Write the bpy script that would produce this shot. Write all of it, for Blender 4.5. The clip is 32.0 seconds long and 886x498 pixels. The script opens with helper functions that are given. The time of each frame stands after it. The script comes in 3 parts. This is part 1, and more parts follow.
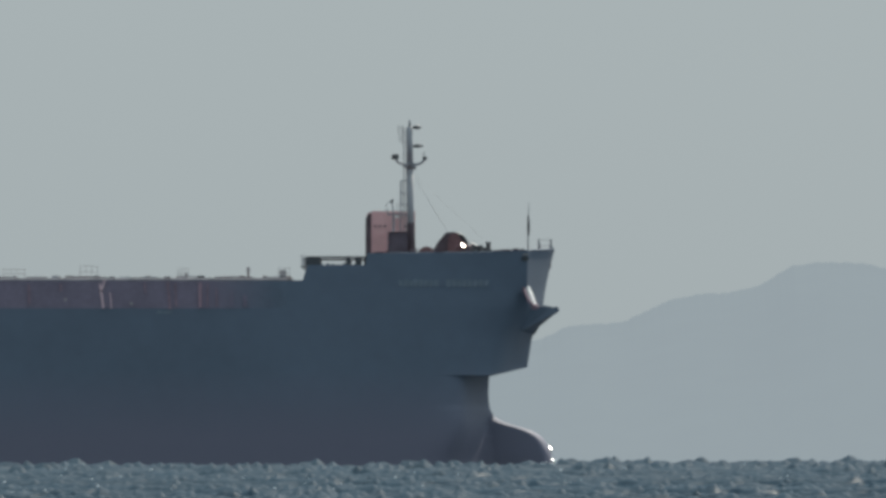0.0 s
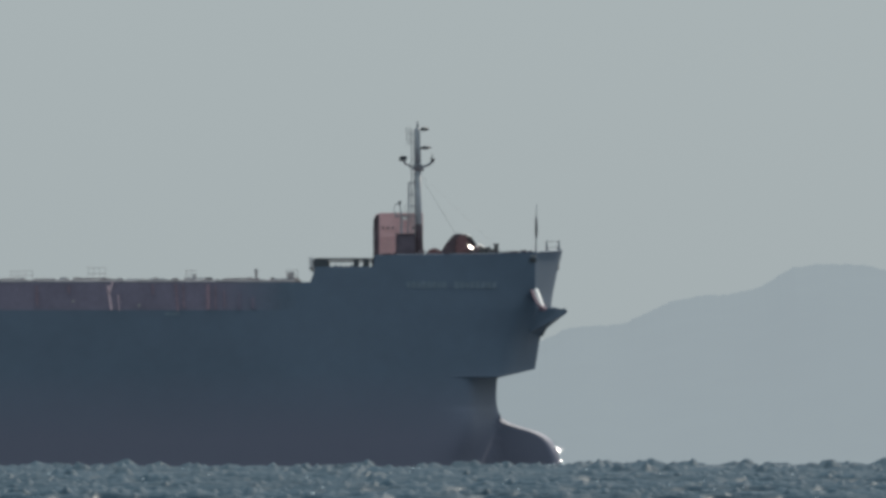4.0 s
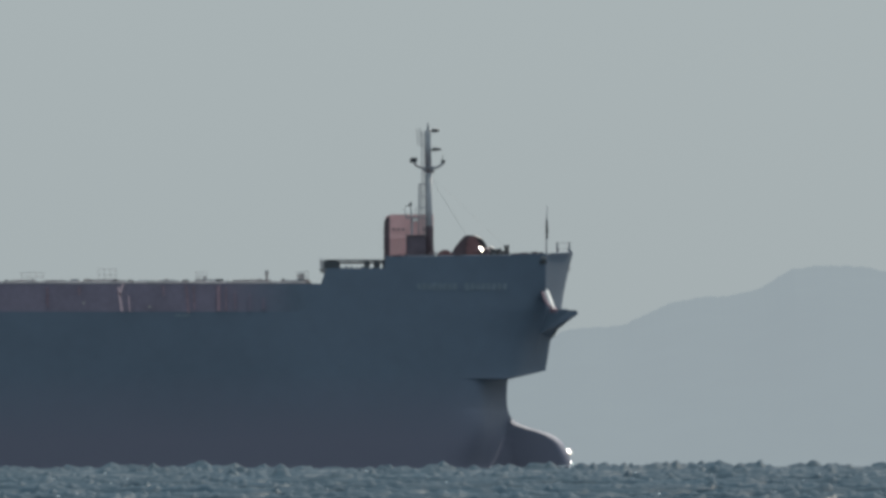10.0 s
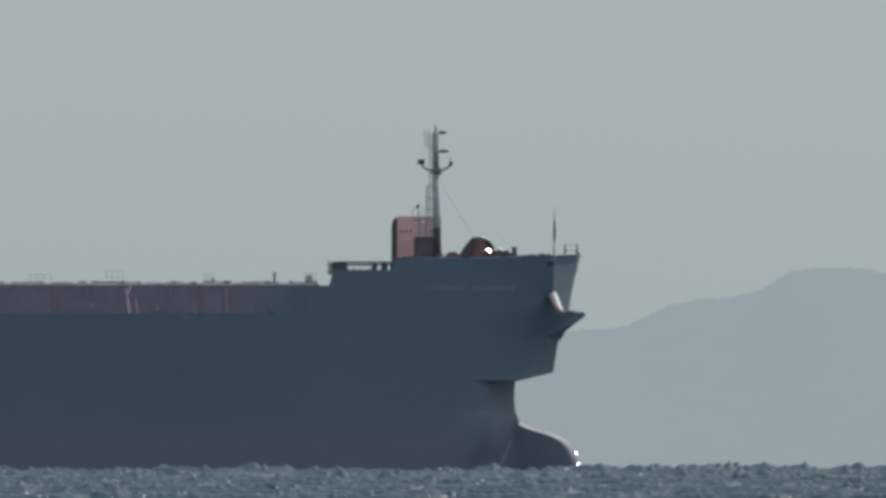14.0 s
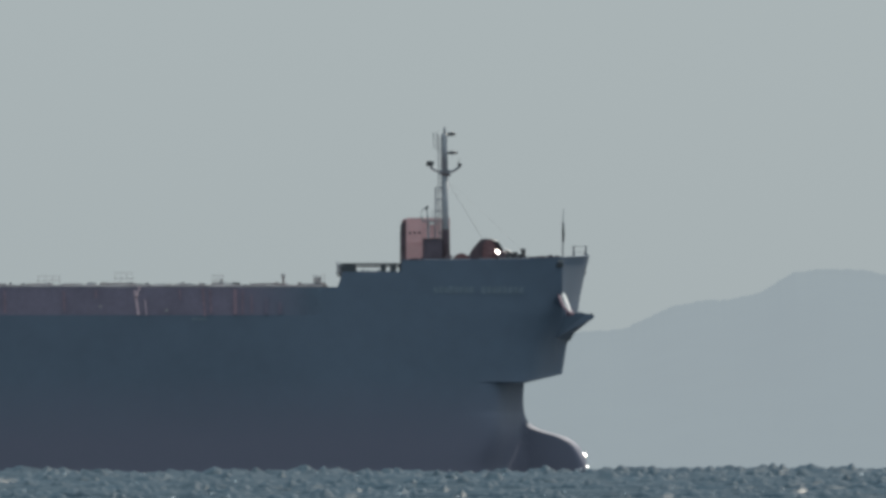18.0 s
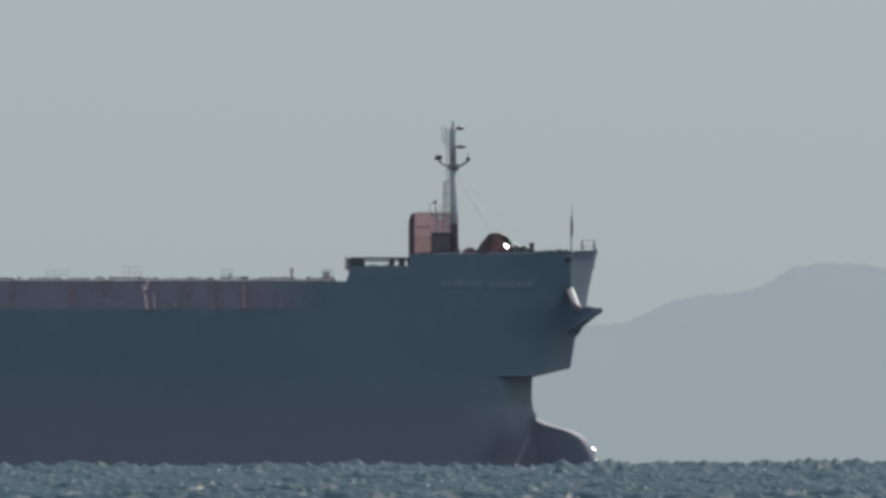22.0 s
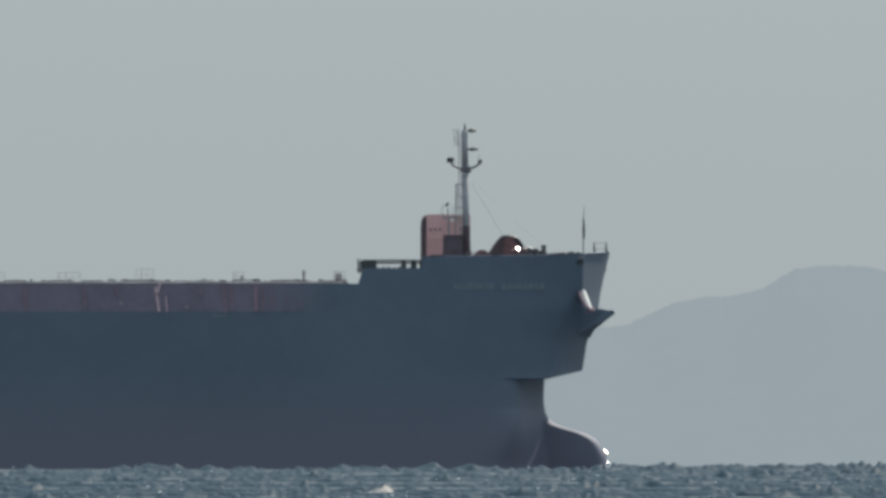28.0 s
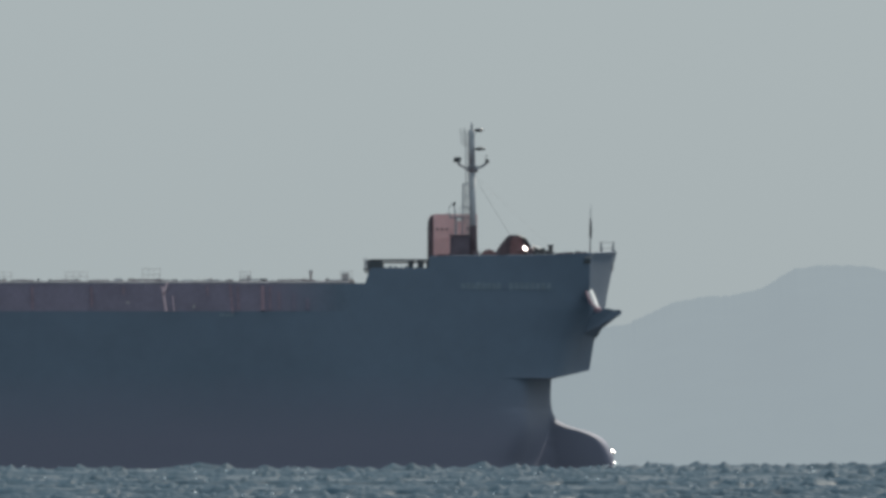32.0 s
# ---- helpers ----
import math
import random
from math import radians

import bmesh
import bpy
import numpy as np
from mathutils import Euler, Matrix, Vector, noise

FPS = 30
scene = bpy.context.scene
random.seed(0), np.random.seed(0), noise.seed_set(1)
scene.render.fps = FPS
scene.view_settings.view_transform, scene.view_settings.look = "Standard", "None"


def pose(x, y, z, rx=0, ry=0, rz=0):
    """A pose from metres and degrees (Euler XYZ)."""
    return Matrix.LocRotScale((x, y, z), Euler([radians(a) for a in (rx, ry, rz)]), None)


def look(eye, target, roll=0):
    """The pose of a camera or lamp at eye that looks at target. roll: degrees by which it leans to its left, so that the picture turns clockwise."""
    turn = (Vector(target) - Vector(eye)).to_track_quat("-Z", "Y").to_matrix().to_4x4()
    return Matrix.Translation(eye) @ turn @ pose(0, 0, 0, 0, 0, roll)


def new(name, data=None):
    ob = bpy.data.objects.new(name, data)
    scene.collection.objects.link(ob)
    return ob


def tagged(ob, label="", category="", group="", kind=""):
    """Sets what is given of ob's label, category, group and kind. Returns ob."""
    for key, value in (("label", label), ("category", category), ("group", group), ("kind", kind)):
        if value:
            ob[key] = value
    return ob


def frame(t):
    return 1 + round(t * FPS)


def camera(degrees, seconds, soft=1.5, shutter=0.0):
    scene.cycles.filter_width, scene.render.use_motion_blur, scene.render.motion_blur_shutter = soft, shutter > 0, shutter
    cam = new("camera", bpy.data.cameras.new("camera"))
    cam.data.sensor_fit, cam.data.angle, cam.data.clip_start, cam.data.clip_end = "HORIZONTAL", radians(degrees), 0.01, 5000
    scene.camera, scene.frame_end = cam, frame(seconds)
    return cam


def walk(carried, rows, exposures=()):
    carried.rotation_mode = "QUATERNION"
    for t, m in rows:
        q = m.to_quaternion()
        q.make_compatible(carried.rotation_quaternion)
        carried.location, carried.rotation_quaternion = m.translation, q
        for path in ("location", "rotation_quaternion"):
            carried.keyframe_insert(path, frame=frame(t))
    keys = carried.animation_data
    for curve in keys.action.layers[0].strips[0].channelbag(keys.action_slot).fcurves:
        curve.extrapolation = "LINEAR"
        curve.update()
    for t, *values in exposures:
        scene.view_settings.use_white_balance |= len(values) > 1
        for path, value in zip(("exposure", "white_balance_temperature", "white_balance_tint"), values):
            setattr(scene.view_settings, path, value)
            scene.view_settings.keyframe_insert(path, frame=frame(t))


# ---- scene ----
# Plan: a long-lens view over two kilometres of open sea to the bow of a bulk carrier in ballast.
# The camera stands one metre above the water at y = -2000; the bow lies near the origin; hazy hills behind.
EYE = (0.0, -2000.0, 1.0)
REACH = 40000.0          # lens: units of sway per radian
cam = camera(2.2457, 32.0, soft=3.6)
TILT = 90.5128


def aim(dx, dy):
    """The camera's pose, swayed to the left and upwards by so many 1/40000 radian."""
    return pose(*EYE, TILT + math.degrees(dy / REACH), 0, math.degrees(dx / REACH))


walk(cam, [
    (0, aim(0, 0)), (0.5, aim(-0.3, 0.3)), (1, aim(-0.3, 1.4)), (1.5, aim(-0.4, 2.6)), (2, aim(0.9, 1.3)),
    (2.5, aim(1.2, 1.3)), (3, aim(0.5, 2.5)), (3.5, aim(0.6, 3)), (5.5, aim(0.6, 3.1)), (6, aim(-1.4, 2.4)),
    (6.5, aim(-0, 1.7)), (7, aim(0.2, 1.6)), (7.5, aim(-0.4, 3.1)), (8, aim(-2.2, 4.9)), (8.5, aim(-2.3, 4.7)),
    (9, aim(-0.6, 5.7)), (9.5, aim(-0.9, 6.1)), (10, aim(-0.7, 5.8)), (10.5, aim(-1.1, 4.5)), (11, aim(-1.5, 7.3)),
    (11.5, aim(-1.3, 7.2)), (12, aim(-2.4, 4.9)), (12.5, aim(-1.7, 4.5)), (13, aim(-0, 10.4)), (13.5, aim(-1.3, 9)),
    (14, aim(-0.5, 9.1)), (14.5, aim(0.3, 5.8)), (16.5, aim(1.1, 10.8)), (17, aim(0.1, 10.8)), (17.5, aim(-0, 10.5)),
    (18, aim(1.8, 11.9)), (18.5, aim(1.2, 11.8)), (19, aim(6.3, 8.6)), (19.5, aim(11.5, 4.4)), (20, aim(11.5, 1.9)),
    (20.5, aim(11.3, 3.3)), (21, aim(8.4, 4)), (21.5, aim(5.8, 4.6)), (22, aim(3.5, 1.6)), (22.5, aim(2.1, 3.1)),
    (23, aim(0.1, 4.8)), (23.5, aim(-1.3, 2.9)), (24, aim(0.3, 4.8)), (24.5, aim(-9.1, 4.6)), (25, aim(-4.8, 1.5)),
    (25.5, aim(-3.2, 2.7)), (27.5, aim(4.8, 7)), (28, aim(4.8, 5.8)), (28.5, aim(4.5, 4.3)), (29, aim(1.3, 5.7)),
    (29.5, aim(0.3, 6)), (30, aim(0.8, 4.9)), (30.5, aim(1.1, 4.5)), (31, aim(1.3, 5.8)), (31.5, aim(1.6, 4.7)),
    (32, aim(3.8, 5.1)),
], [(0, 0.0), (13, 0.0), (20, 0.03), (32, 0.04)])

# ---- light ----
SUN_AZ, SUN_EL = 60.0, 43.0      # degrees from +x towards +y; elevation
world = bpy.data.worlds.new("world")
scene.world = world
world.use_nodes = True
wn = world.node_tree.nodes
sky = wn.new("ShaderNodeTexSky")
sky.sky_type = "NISHITA"
sky.sun_disc = False
sky.sun_elevation = radians(SUN_EL)
sky.sun_rotation = radians(90 - SUN_AZ)
sky.air_density, sky.dust_density, sky.ozone_density = 1.0, 1.5, 1.5
back = wn["Background"]
back.inputs["Strength"].default_value = 0.008
# marine haze: a grey-blue veil over the whole sky
haze = wn.new("ShaderNodeBackground")
haze.inputs["Color"].default_value = (0.329, 0.390, 0.417, 1)
# overcast distribution: the veil brightens steadily from the horizon to the zenith
over = wn.new("ShaderNodeTexCoord")
split = wn.new("ShaderNodeSeparateXYZ")
rise = wn.new("ShaderNodeMath")
rise.operation = "MAXIMUM"
rise.inputs[1].default_value = 0.0
lift = wn.new("ShaderNodeMath")
lift.operation = "MULTIPLY_ADD"
lift.inputs[1].default_value, lift.inputs[2].default_value = 1.6, 0.98
both = wn.new("ShaderNodeAddShader")
wl = world.node_tree.links
wl.new(over.outputs["Generated"], split.inputs[0])
wl.new(split.outputs[2], rise.inputs[0])
wl.new(rise.outputs[0], lift.inputs[0])
wl.new(lift.outputs[0], haze.inputs["Strength"])
wl.new(sky.outputs[0], back.inputs[0])
wl.new(back.outputs[0], both.inputs[0])
wl.new(haze.outputs[0], both.inputs[1])
wl.new(both.outputs[0], wn["World Output"].inputs["Surface"])
sun = new("sun", bpy.data.lights.new("sun", "SUN"))
sun.data.energy, sun.data.angle, sun.data.color = 5.0, radians(0.6), (1.0, 0.93, 0.82)
sun_dir = Vector((math.cos(radians(SUN_EL)) * math.cos(radians(SUN_AZ)), math.cos(radians(SUN_EL)) * math.sin(radians(SUN_AZ)), math.sin(radians(SUN_EL))))
sun.matrix_world = look(sun_dir * 300, (0, 0, 0))


# ---- materials ----
def mat(name, color, rough=0.5, metal=0.0, vary=0.3, big=0.3, fine=4.0, bump=0.02, dark=None, ior=1.45):
    """Painted or bare surface with stains at a large scale and grain at a small one."""
    m = bpy.data.materials.new(name)
    m.use_nodes = True
    nt = m.node_tree
    n, ln = nt.nodes, nt.links
    b = n["Principled BSDF"]
    b.inputs["Metallic"].default_value = metal
    b.inputs["IOR"].default_value = ior
    tc = n.new("ShaderNodeTexCoord")
    n1 = n.new("ShaderNodeTexNoise")
    n1.inputs["Scale"].default_value, n1.inputs["Detail"].default_value = big, 6
    n2 = n.new("ShaderNodeTexNoise")
    n2.inputs["Scale"].default_value, n2.inputs["Detail"].default_value = fine, 8
    for x in (n1, n2):
        ln.new(tc.outputs["Object"], x.inputs["Vector"])
    ramp = n.new("ShaderNodeValToRGB")
    ramp.color_ramp.elements[0].position, ramp.color_ramp.elements[1].position = 0.32, 0.68
    d = dark or tuple(c * (1 - vary) for c in color)
    ramp.color_ramp.elements[0].color = (*d, 1)
    ramp.color_ramp.elements[1].color = (*[min(1, c * (1 + vary * 0.5)) for c in color], 1)
    mx = n.new("ShaderNodeMath")
    mx.operation = "MULTIPLY_ADD"
    mx.inputs[1].default_value = 0.4
    ln.new(n2.outputs[0], mx.inputs[0])
    sc = n.new("ShaderNodeMath")
    sc.operation = "MULTIPLY"
    sc.inputs[1].default_value = 0.6
    ln.new(n1.outputs[0], sc.inputs[0])
    ln.new(sc.outputs[0], mx.inputs[2])
    ln.new(mx.outputs[0], ramp.inputs[0])
    ln.new(ramp.outputs[0], b.inputs["Base Color"])
    rr = n.new("ShaderNodeMapRange")
    rr.inputs["To Min"].default_value, rr.inputs["To Max"].default_value = max(0.03, rough - 0.1), min(1, rough + 0.1)
    ln.new(n2.outputs[0], rr.inputs[0])
    ln.new(rr.outputs[0], b.inputs["Roughness"])
    if bump:
        bp = n.new("ShaderNodeBump")
        bp.inputs["Distance"].default_value = bump
        ln.new(n2.outputs[0], bp.inputs["Height"])
        ln.new(bp.outputs[0], b.inputs["Normal"])
    return m


# the ship's paints are lightened and blued to stand in for haze
M_NAVY = mat("navy_hull_paint", (0.104, 0.138, 0.187), 0.7, vary=0.12, big=0.12, fine=0.8, bump=0.006)


def two_tone(m, low, z0, z1, axis=2):
    """Below a soft edge, z0 to z1 along an axis, the surface takes the colour low."""
    nt = m.node_tree
    n, ln = nt.nodes, nt.links
    ramp = n["Color Ramp"]
    tc = n["Texture Coordinate"]
    sep = n.new("ShaderNodeSeparateXYZ")
    ln.new(tc.outputs["Object"], sep.inputs[0])
    wob = n.new("ShaderNodeTexNoise")
    wob.inputs["Scale"].default_value, wob.inputs["Detail"].default_value = 0.5, 5
    ln.new(tc.outputs["Object"], wob.inputs["Vector"])
    add = n.new("ShaderNodeMath")
    add.operation = "MULTIPLY_ADD"
    add.inputs[1].default_value = 1.6
    ln.new(wob.outputs[0], add.inputs[0])
    ln.new(sep.outputs[axis], add.inputs[2])
    rng = n.new("ShaderNodeMapRange")
    rng.inputs["From Min"].default_value, rng.inputs["From Max"].default_value = z0 + 0.8, z1 + 0.8
    ln.new(add.outputs[0], rng.inputs[0])
    tint = n.new("ShaderNodeMix")
    tint.data_type = "RGBA"
    tint.inputs["A"].default_value = (*low, 1)
    ln.new(rng.outputs[0], tint.inputs["Factor"])
    ln.new(ramp.outputs[0], tint.inputs["B"])
    ln.new(tint.outputs["Result"], n["Principled BSDF"].inputs["Base Color"])


M_HULL = mat("navy_over_red_hull_paint", (0.104, 0.138, 0.187), 0.7, vary=0.12, big=0.12, fine=0.8, bump=0.006)
M_HULL.node_tree.nodes["Principled BSDF"].inputs["Specular IOR Level"].default_value = 0.4
# soft edge and bluish red paint in the haze over the boot topping
two_tone(M_HULL, (0.136, 0.143, 0.194), 2.4, 8.6)
M_STRAKE = mat("rusty_red_strake", (0.175, 0.152, 0.205), 0.65, vary=0.25, big=0.35, fine=2.5, bump=0.03)
M_DUSK = mat("dusky_strake", (0.104, 0.138, 0.187), 0.65, vary=0.2, big=0.35, fine=2.5, bump=0.03)
two_tone(M_DUSK, (0.175, 0.152, 0.205), -20.8, -14.6, axis=0)
M_RED = mat("faded_red_paint", (0.66, 0.43, 0.44), 0.6, vary=0.14, big=0.5, fine=3)
M_MAROON = mat("dark_maroon_paint", (0.085, 0.066, 0.082), 0.6, vary=0.4, big=0.9, fine=6)
M_LOCKER = mat("dusky_locker_paint", (0.085, 0.078, 0.105), 0.6, vary=0.35, big=0.9, fine=6)
M_WLRED = mat("worn_red_cover", (0.16, 0.09, 0.1), 0.6, vary=0.5, big=1.0, fine=6)
M_DECK = mat("red_deck_paint", (0.14, 0.06, 0.055), 0.7, vary=0.35, big=0.4, fine=3)
M_GREY = mat("grey_mast_paint", (0.24, 0.258, 0.285), 0.5, vary=0.25, big=0.8, fine=6)
M_DARK = mat("dark_steel", (0.055, 0.062, 0.072), 0.5, vary=0.3, big=1.0, fine=6)
M_PALE = mat("pale_weathered_paint", (0.33, 0.31, 0.3), 0.55, vary=0.25, big=0.8, fine=5)
M_BAR = mat("bleached_gunwale_paint", (0.62, 0.55, 0.55), 0.5, vary=0.5, big=0.6, fine=4)
M_PINK = mat("bleached_red_rib", (0.66, 0.48, 0.52), 0.6, vary=0.3, big=1.2, fine=6)
M_RUST = mat("rust_red_rib", (0.29, 0.195, 0.235), 0.7, vary=0.4, big=1.2, fine=6)
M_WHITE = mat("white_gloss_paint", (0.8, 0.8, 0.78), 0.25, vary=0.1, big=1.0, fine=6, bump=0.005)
M_LETTER = mat("pale_lettering_paint", (0.14, 0.18, 0.22), 0.6, vary=0.35, big=2.0, fine=8)
M_WIRE = mat("galvanised_wire", (0.33, 0.34, 0.35), 0.5, metal=0.0, vary=0.2, big=2, fine=9, bump=0)
M_STAY = mat("pale_stay_wire", (0.42, 0.43, 0.44), 0.5, vary=0.1, big=2, fine=9, bump=0)
# white that paints in sun glints as well as foam
M_GLINT_FOAM = mat("sea_foam", (0.84, 0.89, 0.92), 0.6, vary=0.1, big=3, fine=20)
M_WATER = mat("sea_water", (0.014, 0.034, 0.053), 0.5, vary=0.3, big=0.02, fine=0.6, bump=0.1, ior=1.33)
M_WAVE = mat("wave_water", (0.0152, 0.0378, 0.0585), 0.45, vary=0.3, big=0.25, fine=1.2, bump=0.03, ior=1.33)

M_WATER.node_tree.nodes["Principled BSDF"].inputs["Specular IOR Level"].default_value = 0.5
M_WAVE.node_tree.nodes["Principled BSDF"].inputs["Specular IOR Level"].default_value = 0.06
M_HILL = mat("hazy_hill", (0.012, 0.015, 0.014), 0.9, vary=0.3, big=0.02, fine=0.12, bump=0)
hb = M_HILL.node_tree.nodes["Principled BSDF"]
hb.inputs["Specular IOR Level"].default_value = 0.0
# the haze over the hills is painted as their own glow
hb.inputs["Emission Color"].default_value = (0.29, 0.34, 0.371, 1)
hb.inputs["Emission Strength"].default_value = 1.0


# ---- mesh helpers ----
def part(name, bm, material, parent, label=""):
    me = bpy.data.meshes.new(name)
    bm.normal_update()
    bm.to_mesh(me)
    bm.free()
    me.materials.append(material)
    ob = new(name, me)
    ob.parent = parent
    if label:
        tagged(ob, label)
    return ob


def smooth(ob, on=True):
    ob.data.polygons.foreach_set("use_smooth", [on] * len(ob.data.polygons))
    return ob


def add_box(bm, c, s, bevel=0.0, rz=0.0):
    m = Matrix.Translation(c) @ Euler((0, 0, rz)).to_matrix().to_4x4() @ Matrix.Diagonal((*s, 1))
    r = bmesh.ops.create_cube(bm, size=1.0, matrix=m)
    if bevel:
        es = list({e for v in r["verts"] for e in v.link_edges})
        bmesh.ops.bevel(bm, geom=es, offset=bevel, segments=2, affect="EDGES")


def add_rod(bm, a, b, r1, r2=None, seg=8):
    a, b = Vector(a), Vector(b)
    d = b - a
    q = d.to_track_quat("Z", "Y").to_matrix().to_4x4()
    bmesh.ops.create_cone(bm, cap_ends=True, segments=seg, radius1=r1, radius2=r1 if r2 is None else r2, depth=d.length,
                          matrix=Matrix.Translation((a + b) / 2) @ q)


def add_tube(bm, pts, r, seg=6):
    """One bent pipe through the points."""
    pts = [Vector(p) for p in pts]
    rings = []
    for i, p in enumerate(pts):
        d = (pts[min(i + 1, len(pts) - 1)] - pts[max(i - 1, 0)]).normalized()
        q = d.to_track_quat("Z", "Y")
        rings.append([bm.verts.new(p + q @ Vector((r * math.cos(2 * math.pi * k / seg), r * math.sin(2 * math.pi * k / seg), 0))) for k in range(seg)])
    for a, b in zip(rings[:-1], rings[1:]):
        off = min(range(seg), key=lambda o: (b[o].co - a[0].co).length)
        for k in range(seg):
            bm.faces.new((a[k], a[(k + 1) % seg], b[(k + 1 + off) % seg], b[(k + off) % seg]))
    bm.faces.new(rings[0][::-1])
    bm.faces.new(rings[-1])


def add_ball(bm, c, r, scale=(1, 1, 1), sub=2):
    bmesh.ops.create_icosphere(bm, subdivisions=sub, radius=r, matrix=Matrix.Translation(c) @ Matrix.Diagonal((*scale, 1)))


def add_prism(bm, outline, y0, y1, taper=1.0):
    """A profile in the x-z plane, carried across from y0 to y1."""
    cx = sum(p[0] for p in outline) / len(outline)
    cz = sum(p[1] for p in outline) / len(outline)
    va = [bm.verts.new((x, y0, z)) for x, z in outline]
    vb = [bm.verts.new((cx + (x - cx) * taper, y1, cz + (z - cz) * taper)) for x, z in outline]
    n = len(outline)
    bm.faces.new(va)
    bm.faces.new(vb[::-1])
    for i in range(n):
        bm.faces.new((va[i], vb[i], vb[(i + 1) % n], va[(i + 1) % n]))
    bmesh.ops.recalc_face_normals(bm, faces=bm.faces[:])


# ---- sea ----
EARTH = 7.43e6


def sea_z(x, y):
    return -((x - EYE[0]) ** 2 + (y - EYE[1]) ** 2) / (2 * EARTH)


def build_sea():
    nx, ny = 90, 100
    xs = np.linspace(-4500, 4500, nx)
    ys = np.linspace(-4000, 4500, ny)
    verts = [(x, y, sea_z(x, y) - 0.03) for y in ys for x in xs]
    faces = [(j * nx + i, j * nx + i + 1, (j + 1) * nx + i + 1, (j + 1) * nx + i) for j in range(ny - 1) for i in range(nx - 1)]
    me = bpy.data.meshes.new("water")
    me.from_pydata(verts, [], faces)
    me.materials.append(M_WATER)
    ob = new("water", me)
    smooth(ob)
    tagged(ob, "choppy blue-green sea reaching to the horizon", "sea", kind="structure")


def wander(x, step, rng):
    """Smooth one-dimensional noise, -1 to 1, with bumps about one step wide."""
    u = (x - x[0]) / step
    k = np.floor(u).astype(int)
    f = u - k
    f = f * f * (3 - 2 * f)
    v = rng.uniform(-1, 1, k.max() + 2)
    return v[k] * (1 - f) + v[k + 1] * f


GROUPS = 10
FLECK_SETS = 16
wave_obs = []
fleck_obs = []


def build_waves():
    rng = np.random.default_rng(5)
    dip = math.sqrt(2 * EYE[2] / EARTH)
    bands = [[] for _ in range(GROUPS)]
    rows = 40
    for i in range(rows):
        ang = dip * 1.0005 + (rows - 1 - i + rng.uniform(0, 0.6)) / rows * 66 / REACH
        d = EARTH * (ang - math.sqrt(ang * ang - 2 * EYE[2] / EARTH))
        bands[i % GROUPS].append(d)
    for g in range(GROUPS):
        verts, faces = [], []
        for d in bands[g]:
            unit = d / REACH
            reach = 0.0196 * d * 1.25 + 26
            x = np.arange(-reach, reach, 2.6 * unit)
            amp = np.interp(d, (450, 900, 1900, 3800), (0.10, 0.17, 0.46, 0.82))
            # sets of higher waves, single waves, and a light chop on their backs
            h = 0.35 * wander(x, 120 * unit, rng) + 0.42 * wander(x, 44 * unit, rng) + 0.46 * wander(x, 19 * unit, rng) + 0.33 * wander(x, 9 * unit, rng)
            h = amp * np.maximum(0.03, 0.3 + h) ** 1.35
            w = amp * (3.6 + 1.7 * wander(x, 40 * unit, rng))
            y = EYE[1] + d + amp * 4 * wander(x, 70 * unit, rng)
            z0 = sea_z(x, y)
            base = len(verts)
            n = len(x)
            rowz = ((y - 2.4 * w, z0 - 0.12), (y - 1.5 * w, z0 + 0.15 * h), (y - 0.7 * w, z0 + 0.62 * h), (y, z0 + h), (y + 2.2 * w, z0 - 0.12))
            for yy, zz in rowz:
                verts += list(zip(x, yy, zz))
            for r in range(4):
                a = base + r * n
                faces += [(a + k, a + k + 1, a + n + k + 1, a + n + k) for k in range(n - 1)]
        me = bpy.data.meshes.new("waves")
        me.from_pydata(verts, [], faces)
        me.materials.append(M_WAVE)
        ob = new("waves", me)
        smooth(ob)
        tagged(ob, "ragged blue-green wave crests on a choppy sea", "waves", kind="stuff")
        wave_obs.append(ob)


